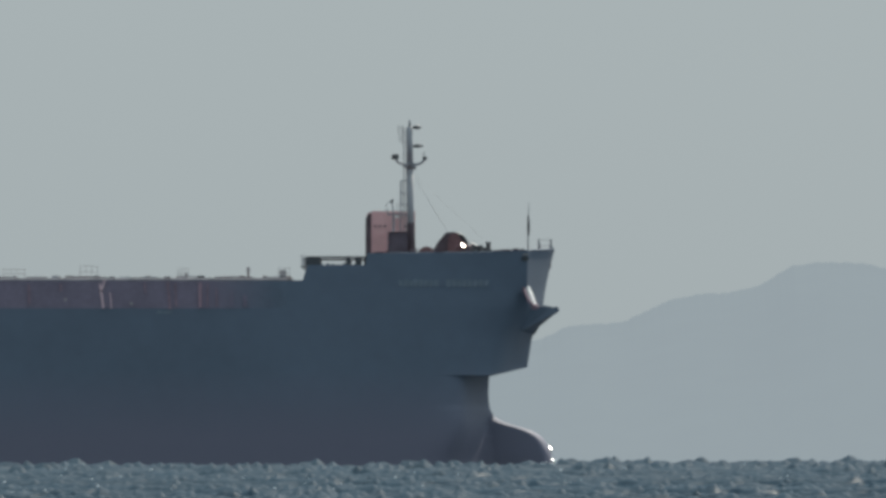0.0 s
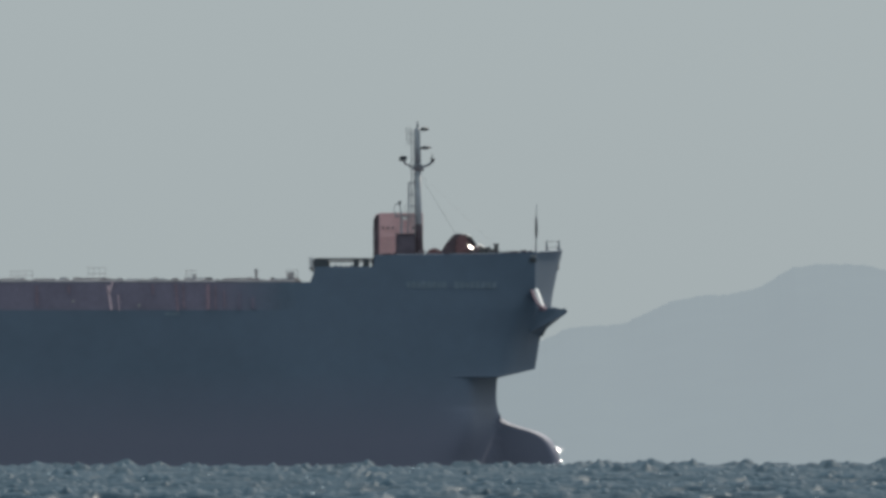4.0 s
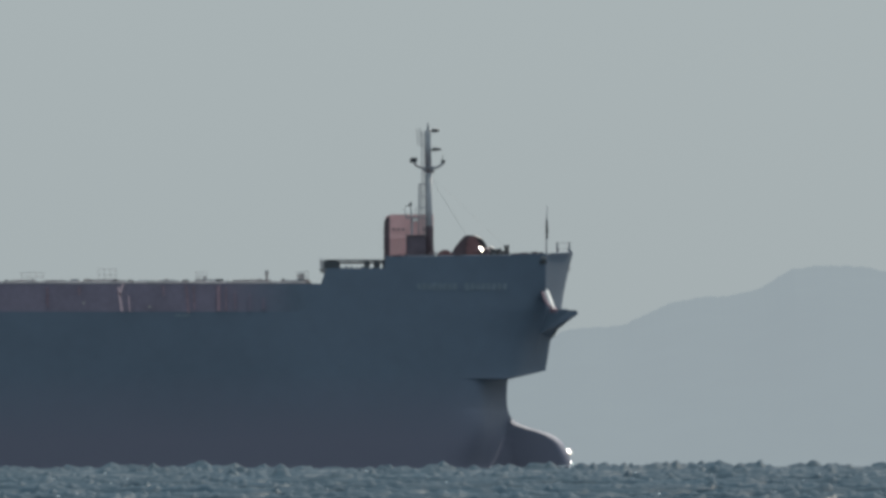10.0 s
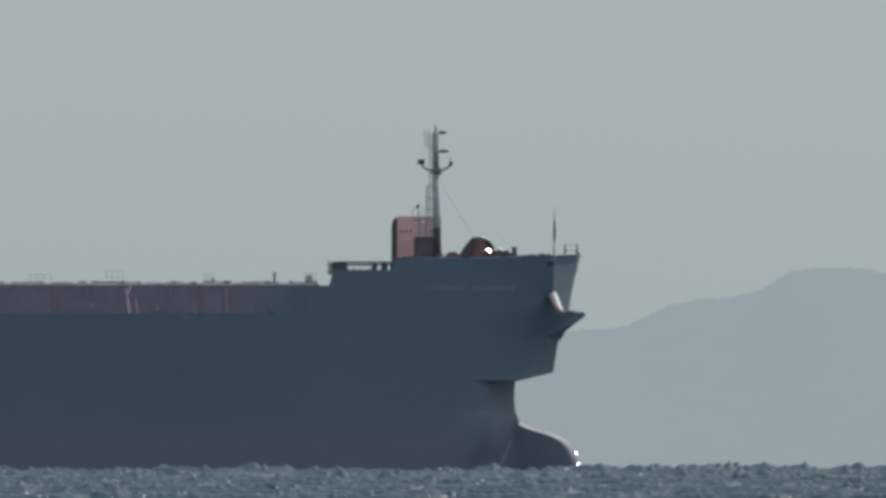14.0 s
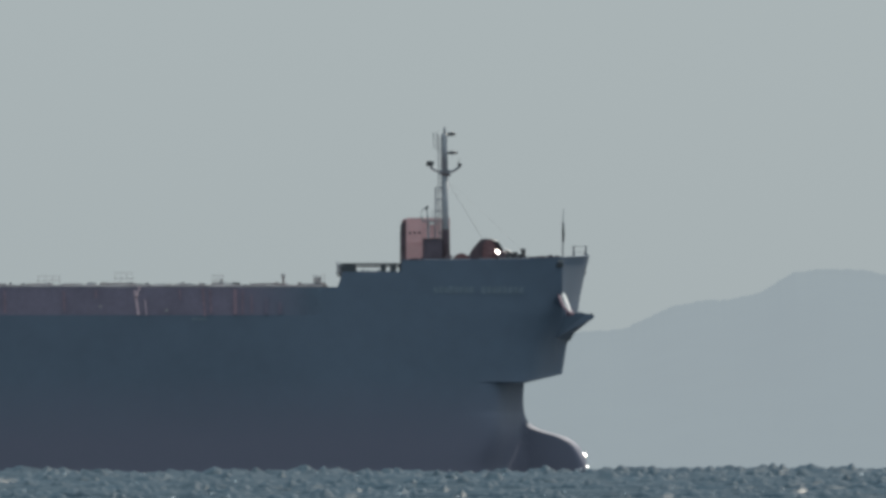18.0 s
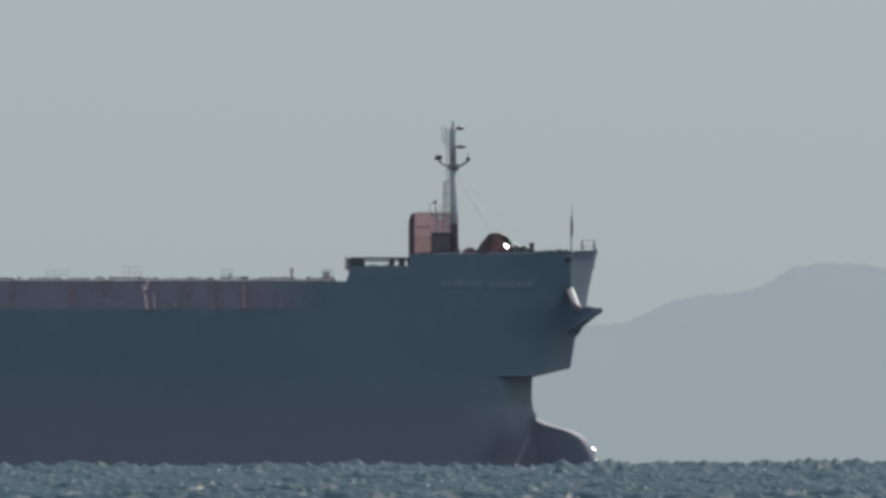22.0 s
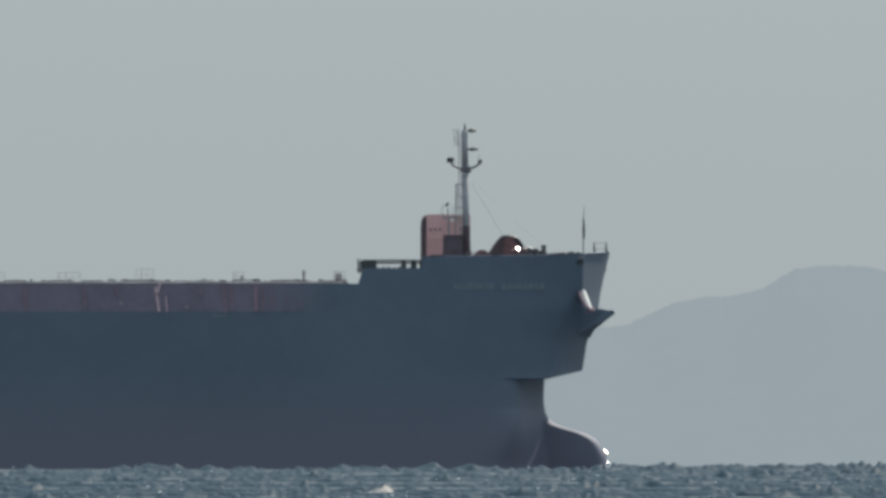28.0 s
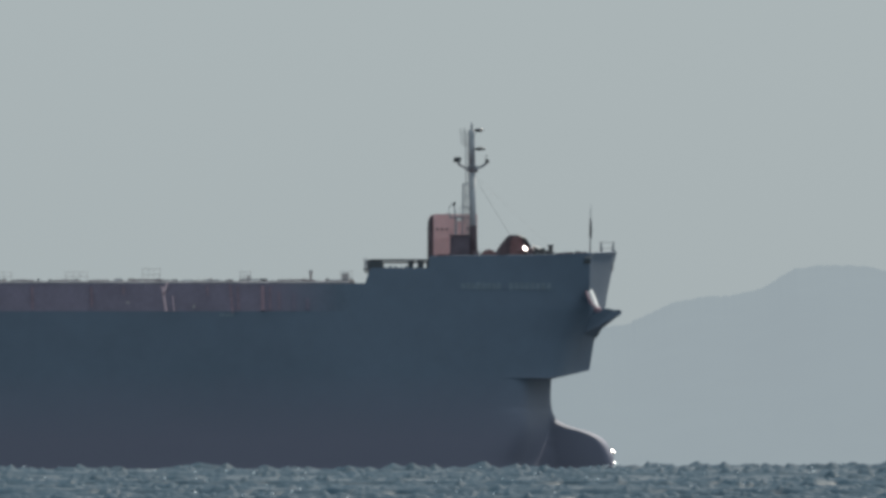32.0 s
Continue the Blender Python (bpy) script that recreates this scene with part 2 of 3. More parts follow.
def build_glint_flecks():
    """White flecks for sun glints and foam, in sets that rise and sink together."""
    rng = np.random.default_rng(12)
    dip = math.sqrt(2 * EYE[2] / EARTH)
    for g in range(FLECK_SETS):
        verts, faces = [], []
        for _ in range(13):
            ang = dip * 1.001 + rng.uniform(0.0, 64) / REACH
            d = EARTH * (ang - math.sqrt(ang * ang - 2 * EYE[2] / EARTH))
            unit = d / REACH
            amp = float(np.interp(d, (450, 900, 1900, 3800), (0.10, 0.17, 0.46, 0.82)))
            cx, cy = rng.uniform(-0.021, 0.021) * d, EYE[1] + d - amp * 2.5
            big = 0.8 + 1.1 * rng.random() ** 3
            # a torn white lump: a low ring of points round a raised back
            m = 8
            r = unit * 1.3 * big
            c = Vector((cx, cy, sea_z(cx, cy) + amp * rng.uniform(0.1, 0.45)))
            b0 = len(verts)
            lean = rng.uniform(-0.5, 0.5)
            verts.append(c + Vector((lean * r, 0.4 * r, 0.8 * r)))
            for q in range(m):
                a = 2 * math.pi * q / m
                k = r * rng.uniform(0.55, 1.3)
                verts.append(c + Vector((1.5 * k * math.cos(a), -0.5 * r * abs(math.sin(a)), 0.75 * k * math.sin(a))))
            verts.append(c + Vector((0, -0.9 * r, -0.1 * r)))
            for q in range(m):
                q2 = (q + 1) % m
                faces += [(b0, b0 + 1 + q, b0 + 1 + q2), (b0 + m + 1, b0 + 1 + q2, b0 + 1 + q)]
        me = bpy.data.meshes.new("whitecaps")
        me.from_pydata([tuple(v) for v in verts], [], faces)
        me.materials.append(M_GLINT_FOAM)
        ob = new("whitecaps", me)
        smooth(ob)
        tagged(ob, "small white flecks for sun glints and foam on the waves", "foam", kind="stuff")
        fleck_obs.append(ob)


# ---- hills ----
def build_hills():
    """A headland with haze painted as glow, rising in steps away from the bow."""
    px = (-420, -120, -40, 0, 19.6, 25.5, 30.2, 34.4, 37.3, 40.3, 43.2, 46.2, 49.1, 53.2, 59.7, 63.3, 66.8, 69.8, 72.7, 78.6, 85.7, 92.6, 120, 200, 420)
    pz = (6, 14, 17, 20, 24.5, 26.9, 27.7, 27.7, 28.3, 29.5, 30.8, 32.2, 32.9, 33.7, 33.9, 34.9, 36.1, 37.9, 39.3, 40.6, 40.4, 39.4, 34, 26, 10)
    xs = np.concatenate([np.linspace(-420, -20, 60), np.arange(-19.6, 105, 0.3), np.linspace(105.4, 420, 50)])
    nx, ny = len(xs), 26
    crest = np.interp(xs, px, pz)
    rough = np.zeros(nx)
    for s, a in ((11, 0.35), (4.5, 0.35), (1.6, 0.24), (0.8, 0.2), (0.45, 0.14)):
        rough = rough + np.array([noise.noise((x / s, 3.1 * s, 0.5)) for x in xs]) * a
    verts = []
    for j in range(ny):
        v = j / (ny - 1)
        y = 2560 + 260 * v
        up = math.sin(min(1.0, v / 0.62) * math.pi / 2) if v < 0.62 else math.cos((v - 0.62) / 0.38 * math.pi / 2)
        for i in range(nx):
            rel = noise.fractal((xs[i] / 40, y / 40, 0.0), 1.0, 2.0, 4) * 0.7 * (1 - up) * min(1, v * 6)
            verts.append((xs[i], y, -2.2 + (crest[i] + 2.2) * up + rough[i] * up ** 8 + rel))
    faces = [(j * nx + i, j * nx + i + 1, (j + 1) * nx + i + 1, (j + 1) * nx + i) for j in range(ny - 1) for i in range(nx - 1)]
    me = bpy.data.meshes.new("backdrop")
    me.from_pydata(verts, [], faces)
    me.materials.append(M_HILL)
    ob = new("backdrop", me)
    smooth(ob)
    tagged(ob, "pale blue-grey hills far off, glowing for haze", "hills", kind="structure")


# ---- ship ----
ship = new("bulk_carrier")
ship.empty_display_size = 5
tagged(ship, "bulk carrier in ballast with dark navy hull and bulbous bow", "ship")
BEAM = 13.0
STERN = -150.0
STEM_Z = (-4.0, -1.5, 0.1, 0.8, 1.5, 2.27, 2.7, 3.1, 3.35, 3.55, 3.87, 4.1, 4.4, 4.77, 5.2, 5.6, 6.7, 8.0, 8.35, 8.7, 11.2, 12.3, 14.1, 15.5, 17.7, 19.2)
STEM_X = (7.5, 9.3, 9.68, 9.68, 9.45, 9.0, 8.57, 7.85, 7.1, 6.35, 5.35, 4.92, 4.54, 4.27, 4.12, 4.05, 4.0, 4.1, 6.0, 7.45, 7.85, 8.2, 8.85, 9.05, 9.5, 9.9)


def stem(z):
    return float(np.interp(z, STEM_Z, STEM_X))


def ease(v):
    v = min(1.0, max(0.0, v))
    return v * v * (3 - 2 * v)


def lesser(a, b):
    """The lesser of two breadths, with the corner between them rounded off."""
    if min(a, b) <= 1e-6:
        return 0.0
    return (a ** -8 + b ** -8) ** -0.125


def knuckle(z):
    """The x of the knuckle where the blunt nose of the upper bow meets the side."""
    return stem(z) - float(np.interp(z, (8.7, 14.1, 19.2), (0.9, 1.35, 2.4)))


def bow(x, z):
    """Half breadth above the overhang: sharp at its foot, and with a blunt nose and a knuckle at the head."""
    kx = knuckle(z)
    ky = float(np.interp(z, (8.7, 15.0, 19.2), (8.0, 8.6, 9.4)))
    t = min(1.0, max(0.0, (kx - x) / (kx + 7.0)))
    full = ky + (BEAM - ky) * (1 - (1 - t) ** 1.9)
    sharp = lesser(3.7 * max(0.0, stem(z) - x), full)
    if x >= kx:
        full = ky * max(0.0, (stem(z) - x) / (stem(z) - kx)) ** 0.75
    return sharp + (full - sharp) * ease((z - 8.7) / 8.5)


def half(x, z):
    """Half breadth of the hull at x and height z."""
    if z >= 8.68:
        return bow(x, z)
    over = bow(x, 8.7)
    b = lesser((3.4 + 1.6 * ease(z / 4.0)) * max(0.0, min(stem(z), 4.05) - x), over)
    s = max(0.0, stem(z) - x)
    w = 2.3 * max(0.0, 1 - ((z - 0.2) / 5.0) ** 2) ** 0.3 * ease((x + 2.0) / 6.5)
    bulb = w * math.sqrt(1 - (1 - min(1.0, s / 0.8)) ** 2)
    return (b ** 1.4 + bulb ** 1.4) ** (1 / 1.4)


AFT_X = (0.0, -0.9, -1.9, -3.0, -4.2, -5.4, -6.7, -6.78, -8.0, -9.4, -10.8, -12.35, -12.9, -14.5, -16.5, -19.0, -22.0, -26.0, -32.0, -45.0, -60.0, -75.0, -100.0, -125.0, STERN)


def stations(z):
    """The x of each station, from the stem aft; above the overhang they close up at the knuckle."""
    tip = stem(z)
    if z < 8.68:
        return [tip - tip * (i / 34) ** 1.9 for i in range(34)] + list(AFT_X)
    kx = knuckle(z)
    nose = [tip - (tip - kx) * (i / 13) ** 1.5 for i in range(12)]
    side = [kx * (1 - i / 18) for i in range(1, 18)]
    return nose + [kx + 0.12, kx + 0.02, kx - 0.02, kx - 0.12] + side + [kx / 36] + list(AFT_X)


def add_loft(bm, levels, xs_of=stations, zf=lambda x, z: z):
    rows = []
    for z in levels:
        side = [(x, half(x, zf(x, z)), zf(x, z)) for x in xs_of(z)]
        row = [bm.verts.new((x, b, zz)) for x, b, zz in reversed(side[1:])] + [bm.verts.new((side[0][0], 0, side[0][2]))] \
            + [bm.verts.new((x, -b, zz)) for x, b, zz in side[1:]]
        rows.append(row)
    for a, b in zip(rows[:-1], rows[1:]):
        for i in range(len(a) - 1):
            bm.faces.new((a[i], b[i], b[i + 1], a[i + 1]))
    bmesh.ops.recalc_face_normals(bm, faces=bm.faces[:])
    return rows


MAIN_DECK = 16.3
BREAK_X = -12.35


def crown(x):
    """Height of the forecastle side."""
    if x < -6.75:
        return 17.65
    return float(np.interp(x, (-6.75, 3.0, 7.0, 10.0), (18.62, 18.75, 18.9, 19.15)))


def build_hull():
    bm = bmesh.new()
    rows = add_loft(bm, (-4.0, -2.4, -1.2, -0.4, 0.1, 0.5, 0.9, 1.3, 1.7, 2.0, 2.27, 2.4, 2.5, 2.6, 2.7, 2.8, 2.9, 3.0, 3.07, 3.13, 3.2, 3.28, 3.36, 3.44, 3.55, 3.7, 3.85, 3.97, 4.1, 4.25, 4.4, 4.6, 4.77, 5.0, 5.2, 5.6, 6.4, 7.2, 7.9))
    rim = [v.co.copy() for v in rows[-1]]
    bm.faces.new(rows[0])
    bm.faces.new([r[0] for r in rows] + [r[-1] for r in reversed(rows)])
    bmesh.ops.recalc_face_normals(bm, faces=bm.faces[:])
    smooth(part("bottom_plating", bm, M_HULL, ship, "dusky red boot topping and bulb, blued for haze"))
    # topsides up to the main deck, and on to the crown of the forecastle ahead of the break
    bm = bmesh.new()
    rows = add_loft(bm, (8.7, 9.1, 9.6, 10.2, 11.2, 11.8, 12.3, 13.2, 13.8, 14.1, 14.7, 15.5, MAIN_DECK))
    bm.faces.new([r[0] for r in rows] + [r[-1] for r in reversed(rows)])
    # the foot of the overhang falls away from the forefoot to the stem below
    lip = [Vector((v.co.x, v.co.y, 8.7 - 0.74 * max(0.0, min(1.0, (7.45 - v.co.x) / 3.4)))) for v in rows[0]]
    foot = [bm.verts.new(c) for c in lip]
    for i in range(len(foot) - 1):
        bm.faces.new((foot[i], rows[0][i], rows[0][i + 1], foot[i + 1]))
    low = rows[-1]
    for w in (0.3, 0.65, 1.0):
        side = [x for x in stations(MAIN_DECK + w * (19.15 - MAIN_DECK)) if x >= BREAK_X]
        side = [(x + (0.45 * w if x == BREAK_X else 0), MAIN_DECK + w * (crown(x) - MAIN_DECK)) for x in side]
        up = [bm.verts.new((x, half(x, z), z)) for x, z in reversed(side[1:])] + [bm.verts.new((side[0][0], 0, side[0][1]))] \
            + [bm.verts.new((x, -half(x, z), z)) for x, z in side[1:]]
        k = (len(low) - len(up)) // 2
        base = low[k:len(low) - k]
        for i in range(len(up) - 1):
            bm.faces.new((base[i], up[i], up[i + 1], base[i + 1]))
        low = up
    bmesh.ops.recalc_face_normals(bm, faces=bm.faces[:])
    ob = smooth(part("topside_plating", bm, M_HULL, ship, "dark slate navy topsides and forecastle bulwark"))
    bm = bmesh.new()
    va, vb = [bm.verts.new(c) for c in rim], [bm.verts.new(c) for c in lip]
    for i in range(len(va) - 1):
        bm.faces.new((va[i], vb[i], vb[i + 1], va[i + 1]))
    part("overhang_soffit", bm, M_HULL, ship, "dark underside of the overhanging bow")
    # inner skin and capping rail of the bulwark
    bm = bmesh.new()
    xs = [9.55 - 9.55 * (i / 30) ** 1.9 for i in range(31)] + [x for x in AFT_X if BREAK_X < x < 0]
    for sgn in (-1, 1):
        lo = [bm.verts.new((x, sgn * max(0.0, half(x, 17.5) - 0.14), 17.5)) for x in xs]
        hi = [bm.verts.new((x, sgn * max(0.0, half(x, crown(x)) - 0.14), crown(x))) for x in xs]
        for i in range(len(xs) - 1):
            bm.faces.new((lo[i], lo[i + 1], hi[i + 1], hi[i]))
    part("bulwark_lining", bm, M_DECK, ship, "red inner face of the bulwark")
    for sgn in (-1, 1):
        bm = bmesh.new()
        edge = [(x, sgn * (half(x, crown(x)) - 0.07), crown(x) + 0.01) for x in xs if x > -6.75]
        add_tube(bm, edge, 0.09, 6)
        smooth(part("bulwark_cap", bm, M_NAVY, ship))

    # decks
    bm = bmesh.new()
    xs = stations(MAIN_DECK)
    bm.faces.new([bm.verts.new((x, half(x, MAIN_DECK) - 0.02, MAIN_DECK - 0.02)) for x in xs[1:]]
                 + [bm.verts.new((x, -half(x, MAIN_DECK) + 0.02, MAIN_DECK - 0.02)) for x in reversed(xs[1:])])
    part("main_deck", bm, M_DECK, ship, "red painted main deck")
    bm = bmesh.new()
    xs = [9.1 - (9.1 - BREAK_X - 0.3) * (i / 30) ** 1.6 for i in range(31)]
    bm.faces.new([bm.verts.new((x, half(x, 17.5) - 0.12, 17.5)) for x in xs] + [bm.verts.new((x, -half(x, 17.5) + 0.12, 17.5)) for x in reversed(xs)])
    part("forecastle_deck", bm, M_DECK, ship, "red painted forecastle deck")
    bm = bmesh.new()
    add_prism(bm, ((BREAK_X, MAIN_DECK), (BREAK_X + 0.42, 17.5), (BREAK_X + 0.6, 17.5), (BREAK_X + 0.25, MAIN_DECK)), -BEAM + 0.4, BEAM - 0.4)
    part("forecastle_bulkhead", bm, M_NAVY, ship)

    # reddish sheer strake, plate by plate, with a pale gunwale bar
    x = -13.7
    k = 0
    while x > -92:
        n = 7.6
        for side in (-1, 1):
            bm = bmesh.new()
            add_box(bm, (x - n / 2, side * (BEAM - 0.003), 15.05), (n - 0.02, 0.03, 2.42))
            part("sheer_plate", bm, M_DUSK if k == 0 else M_STRAKE, ship, "rust-stained dull red sheer plate")
            # the bar's pale colour paints in the sunlit rim of the deck edge
            bm = bmesh.new()
            add_box(bm, (x - n / 2, side * (BEAM - 0.03), 16.4), (n - 0.02, 0.2, 0.2), 0.05)
            part("gunwale_bar", bm, M_BAR, ship, "gunwale bar painted pale for its sunlit rim")
        x -= n
        k += 1

    # bolsters below the hawse pipes: a raised wedge each side that ends in a snout ahead of the stem
    for sgn in (-1, 1):
        bm = bmesh.new()
        add_prism(bm, ((6.7, 15.15), (7.25, 14.75), (7.9, 14.15), (9.1, 14.15), (9.55, 14.02), (9.8, 13.98), (10.0, 14.05), (10.28, 13.85), (10.22, 13.62),
                       (9.9, 13.42), (9.3, 12.95), (8.55, 12.35), (8.1, 11.6), (6.9, 11.9), (6.5, 13.4)), sgn * 1.3, sgn * 6.6)
        for v in bm.verts:
            if abs(v.co.y) > 3:
                near = half(min(v.co.x, 8.0), v.co.z) + 0.08
                v.co.y = sgn * (near + (5.0 - near) * max(0.0, min(1.0, (v.co.x - 8.0) / 2.2)))
        part("hawse_bolster", bm, M_NAVY, ship, "dark wedge-shaped bolster with a snout")


build_sea()
build_waves()
build_glint_flecks()
build_hills()
build_hull()


def side_frame(x, z):
    """Point and turn about z on the starboard side at x."""
    e = 0.1
    slope = (half(x - e, z) - half(x + e, z)) / (2 * e)
    return Vector((x, -half(x, z), z)), math.atan(slope)


def build_anchor(sgn):
    """Stockless anchor hanging at its hawse, shank forward of the knuckle, with its flukes on the bolster."""
    anchor = new("anchor")
    anchor.parent = ship
    tagged(anchor, "anchor housed on the bow, shank white for sun glare")
    # the shank is a white plate tilted sunward to give the glare
    nv = Vector((0.8, sgn * 0.32, 0.52)).normalized()
    dv = Vector((0.36, sgn * 0.61, -0.93))
    dv = (dv - nv * dv.dot(nv)).normalized()
    wv = nv.cross(dv)
    c = Vector((7.78, sgn * (half(7.4, 15.4) + 0.35), 14.95))
    turn = Matrix.Translation(c) @ Matrix((wv, dv, nv)).transposed().to_4x4()
    bm = bmesh.new()
    outline = ((-0.22, -1.0), (0.22, -1.0), (0.3, -0.6), (0.3, 0.1), (0.2, 0.75), (0.1, 1.05), (-0.1, 1.05), (-0.2, 0.75), (-0.3, 0.1), (-0.3, -0.6))
    top = [bm.verts.new((px * 0.86, py * 0.97, 0.1)) for px, py in outline]
    low = [bm.verts.new((px, py, -0.1)) for px, py in outline]
    bm.faces.new(top)
    bm.faces.new(low[::-1])
    for i in range(len(outline)):
        j = (i + 1) % len(outline)
        bm.faces.new((low[i], low[j], top[j], top[i]))
    bmesh.ops.recalc_face_normals(bm, faces=bm.faces[:])
    bmesh.ops.transform(bm, matrix=turn, verts=bm.verts[:])
    part("shank", bm, M_WHITE, anchor, "white shank plate for the sun glare")
    bm = bmesh.new()
    add_tube(bm, [turn @ Vector(p) for p in ((-0.6, -0.7, -0.15), (-0.72, 0.1, -0.15), (-0.6, 0.8, -0.1), (-0.25, 1.25, 0.0))], 0.13, 8)
    add_tube(bm, [turn @ Vector(p) for p in ((0.25, 1.25, 0.0), (0.55, 0.85, -0.1), (0.62, 0.3, -0.15))], 0.11, 8)
    part("fluke", bm, M_RUST, anchor, "rusty steel flukes")
    bm = bmesh.new()
    add_ball(bm, turn @ Vector((0, 1.2, -0.05)), 0.3, (1.3, 0.9, 0.8), 2)
    smooth(part("crown", bm, M_RUST, anchor, "rusty crown of the anchor"))


def build_name():
    """The unreadable name on the bow, as plain bars."""
    rng = random.Random(4)
    for u0, u1, n in ((-3.95, -0.35, 8), (0.25, 4.05, 8)):
        w = (u1 - u0) / n
        for i in range(n):
            x = u0 + w * (i + 0.5)
            p, a = side_frame(x, 16.05)
            bm = bmesh.new()
            h = rng.uniform(0.5, 0.66)
            add_box(bm, (0, -0.012, 0), (w * rng.uniform(0.72, 0.9), 0.03, h))
            if i % 2:
                add_box(bm, (0.02, -0.014, 0.22), (w * 0.85, 0.03, 0.12))
            bmesh.ops.transform(bm, matrix=Matrix.Translation(p) @ Matrix.Rotation(a, 4, "Z"), verts=bm.verts[:])
            part("name_bar", bm, M_LETTER, ship, "faint pale lettering bar")


def build_ribs():
    """Slanting ribs built for the pale and rust streaks on the sheer plates."""
    for x, lean, z0, z1, w, m, lab in ((-30.0, 0.32, 13.85, 16.0, 0.2, M_PINK, "pale pink rib"), (-29.9, -0.3, 15.3, 16.3, 0.17, M_PINK, "pale pink rib"),
                                       (-29.2, 0.12, 13.8, 15.2, 0.09, M_PINK, "pale pink rib"), (-24.1, 0.22, 13.75, 16.2, 0.16, M_RUST, "rust red rib"),
                                       (-23.5, 0.1, 14.0, 16.1, 0.12, M_RUST, "rust red rib"), (-21.35, 0.02, 13.9, 16.1, 0.3, M_RUST, "rust red rib"),
                                       (-20.7, 0.0, 13.9, 16.0, 0.1, M_RUST, "rust red rib"), (-18.6, 0.0, 13.9, 15.4, 0.2, M_STRAKE, "dull red rib"),
                                       (-36.4, 0.05, 14.2, 16.0, 0.14, M_RUST, "rust red rib"), (-41.6, 0.05, 14.0, 16.0, 0.14, M_RUST, "rust red rib"),
                                       (-19.9, 0.04, 14.0, 15.6, 0.08, M_RUST, "rust red rib"), (-17.4, 0.02, 14.0, 15.0, 0.3, M_STRAKE, "dull red rib"),
                                       (-26.2, 0.05, 15.2, 16.1, 0.1, M_RUST, "rust red rib"), (-33.6, 0.0, 15.3, 16.0, 0.14, M_RUST, "rust red rib")):
        bm = bmesh.new()
        y = -BEAM - 0.02
        add_prism(bm, ((x - w / 2 - lean / 2, z1), (x + w / 2 - lean / 2, z1), (x + w / 2 + lean / 2, z0), (x - w / 2 + lean / 2, z0)), y - 0.12, y)
        part("rib", bm, m, ship, lab)
    for u, z in ((-27.4, 14.25), (-33.2, 14.6)):
        bm = bmesh.new()
        add_rod(bm, (u, -BEAM - 0.1, z), (u, -BEAM - 0.04, z), 0.13, 0.13, 12)
        part("scupper", bm, M_PALE, ship, "pale scupper mouth")
    for u, w in ((-24.9, 0.5), (-24.2, 0.7)):
        bm = bmesh.new()
        add_box(bm, (u, -BEAM - 0.012, 13.5), (w, 0.03, 0.24))
        part("hull_mark", bm, M_LETTER, ship, "faint pale marking bar")
    bm = bmesh.new()
    p, a = side_frame(7.3, 12.3)
    add_rod(bm, p, p + Vector((0, -0.6, 0)), 0.12, 0.12, 10)
    add_ball(bm, p + Vector((0, -0.65, 0)), 0.15, (1, 0.6, 1), 2)
    part("hawse_lip", bm, M_PALE, ship, "small pale hawse lip")


build_anchor(-1)
build_anchor(1)
build_name()
build_ribs()

FD = 17.5       # forecastle deck


def build_store():
    store = new("deck_store")
    store.parent = ship
    tagged(store, "tall red store behind the foremast, paled for haze")
    bm = bmesh.new()
    curve = [(-6.37 - 0.4 * math.sin(a), 22.06 + 0.4 * math.cos(a)) for a in [i * math.pi / 16 for i in range(9)]]
    add_prism(bm, [(-2.47, 17.54), (-2.47, 22.46)] + curve + [(-6.77, 17.54)], 1.3, 5.9)
    part("body", bm, M_RED, store)
    # maroon panel and edge strip paint in the shaded aft side; slats are made up
    bm = bmesh.new()
    add_box(bm, (-6.8, 3.6, 19.75), (0.1, 4.3, 4.4), 0.04)
    add_prism(bm, [(-6.36, 17.56), (-6.36, 22.4), (-6.55, 22.34), (-6.7, 22.2), (-6.78, 22.0), (-6.78, 17.56)], 1.23, 1.33)
    part("aft_panel", bm, M_MAROON, store, "dark maroon panel for the store's shaded aft side")
    for i in range(9):
        bm = bmesh.new()
        add_box(bm, (-6.87, 3.6, 18.0 + i * 0.4), (0.06, 3.8, 0.12), 0.01)
        part("slat", bm, M_MAROON, store)
    bm = bmesh.new()
    add_box(bm, (-4.38, 3.6, 22.48), (3.8, 4.7, 0.09), 0.03)
    part("roof", bm, M_RED, store)
    for i in range(4):
        bm = bmesh.new()
        add_box(bm, (-5.8 + i * 0.95, 1.27, 20.0), (0.06, 0.05, 4.7))
        part("stiffener", bm, M_RED, store)
    for x in (-6.0, -5.58, -5.16, -3.35, -2.85):
        bm = bmesh.new()
        add_rod(bm, (x, 1.22, 21.2), (x, 1.32, 21.2), 0.1, 0.1, 10)
        part("porthole", bm, M_MAROON, store, "small dark porthole")
    for z in (19.0, 20.35):
        bm = bmesh.new()
        add_box(bm, (-4.5, 1.26, z), (3.7, 0.06, 0.07))
        part("seam", bm, M_RED, store)
    # small white plate added for the glint beside the davit platform
    bm = bmesh.new()
    add_box(bm, (-4.15, 1.25, 22.05), (0.55, 0.08, 0.3), 0.02)
    part("nameplate", bm, M_WHITE, store, "small white plate for a glint")


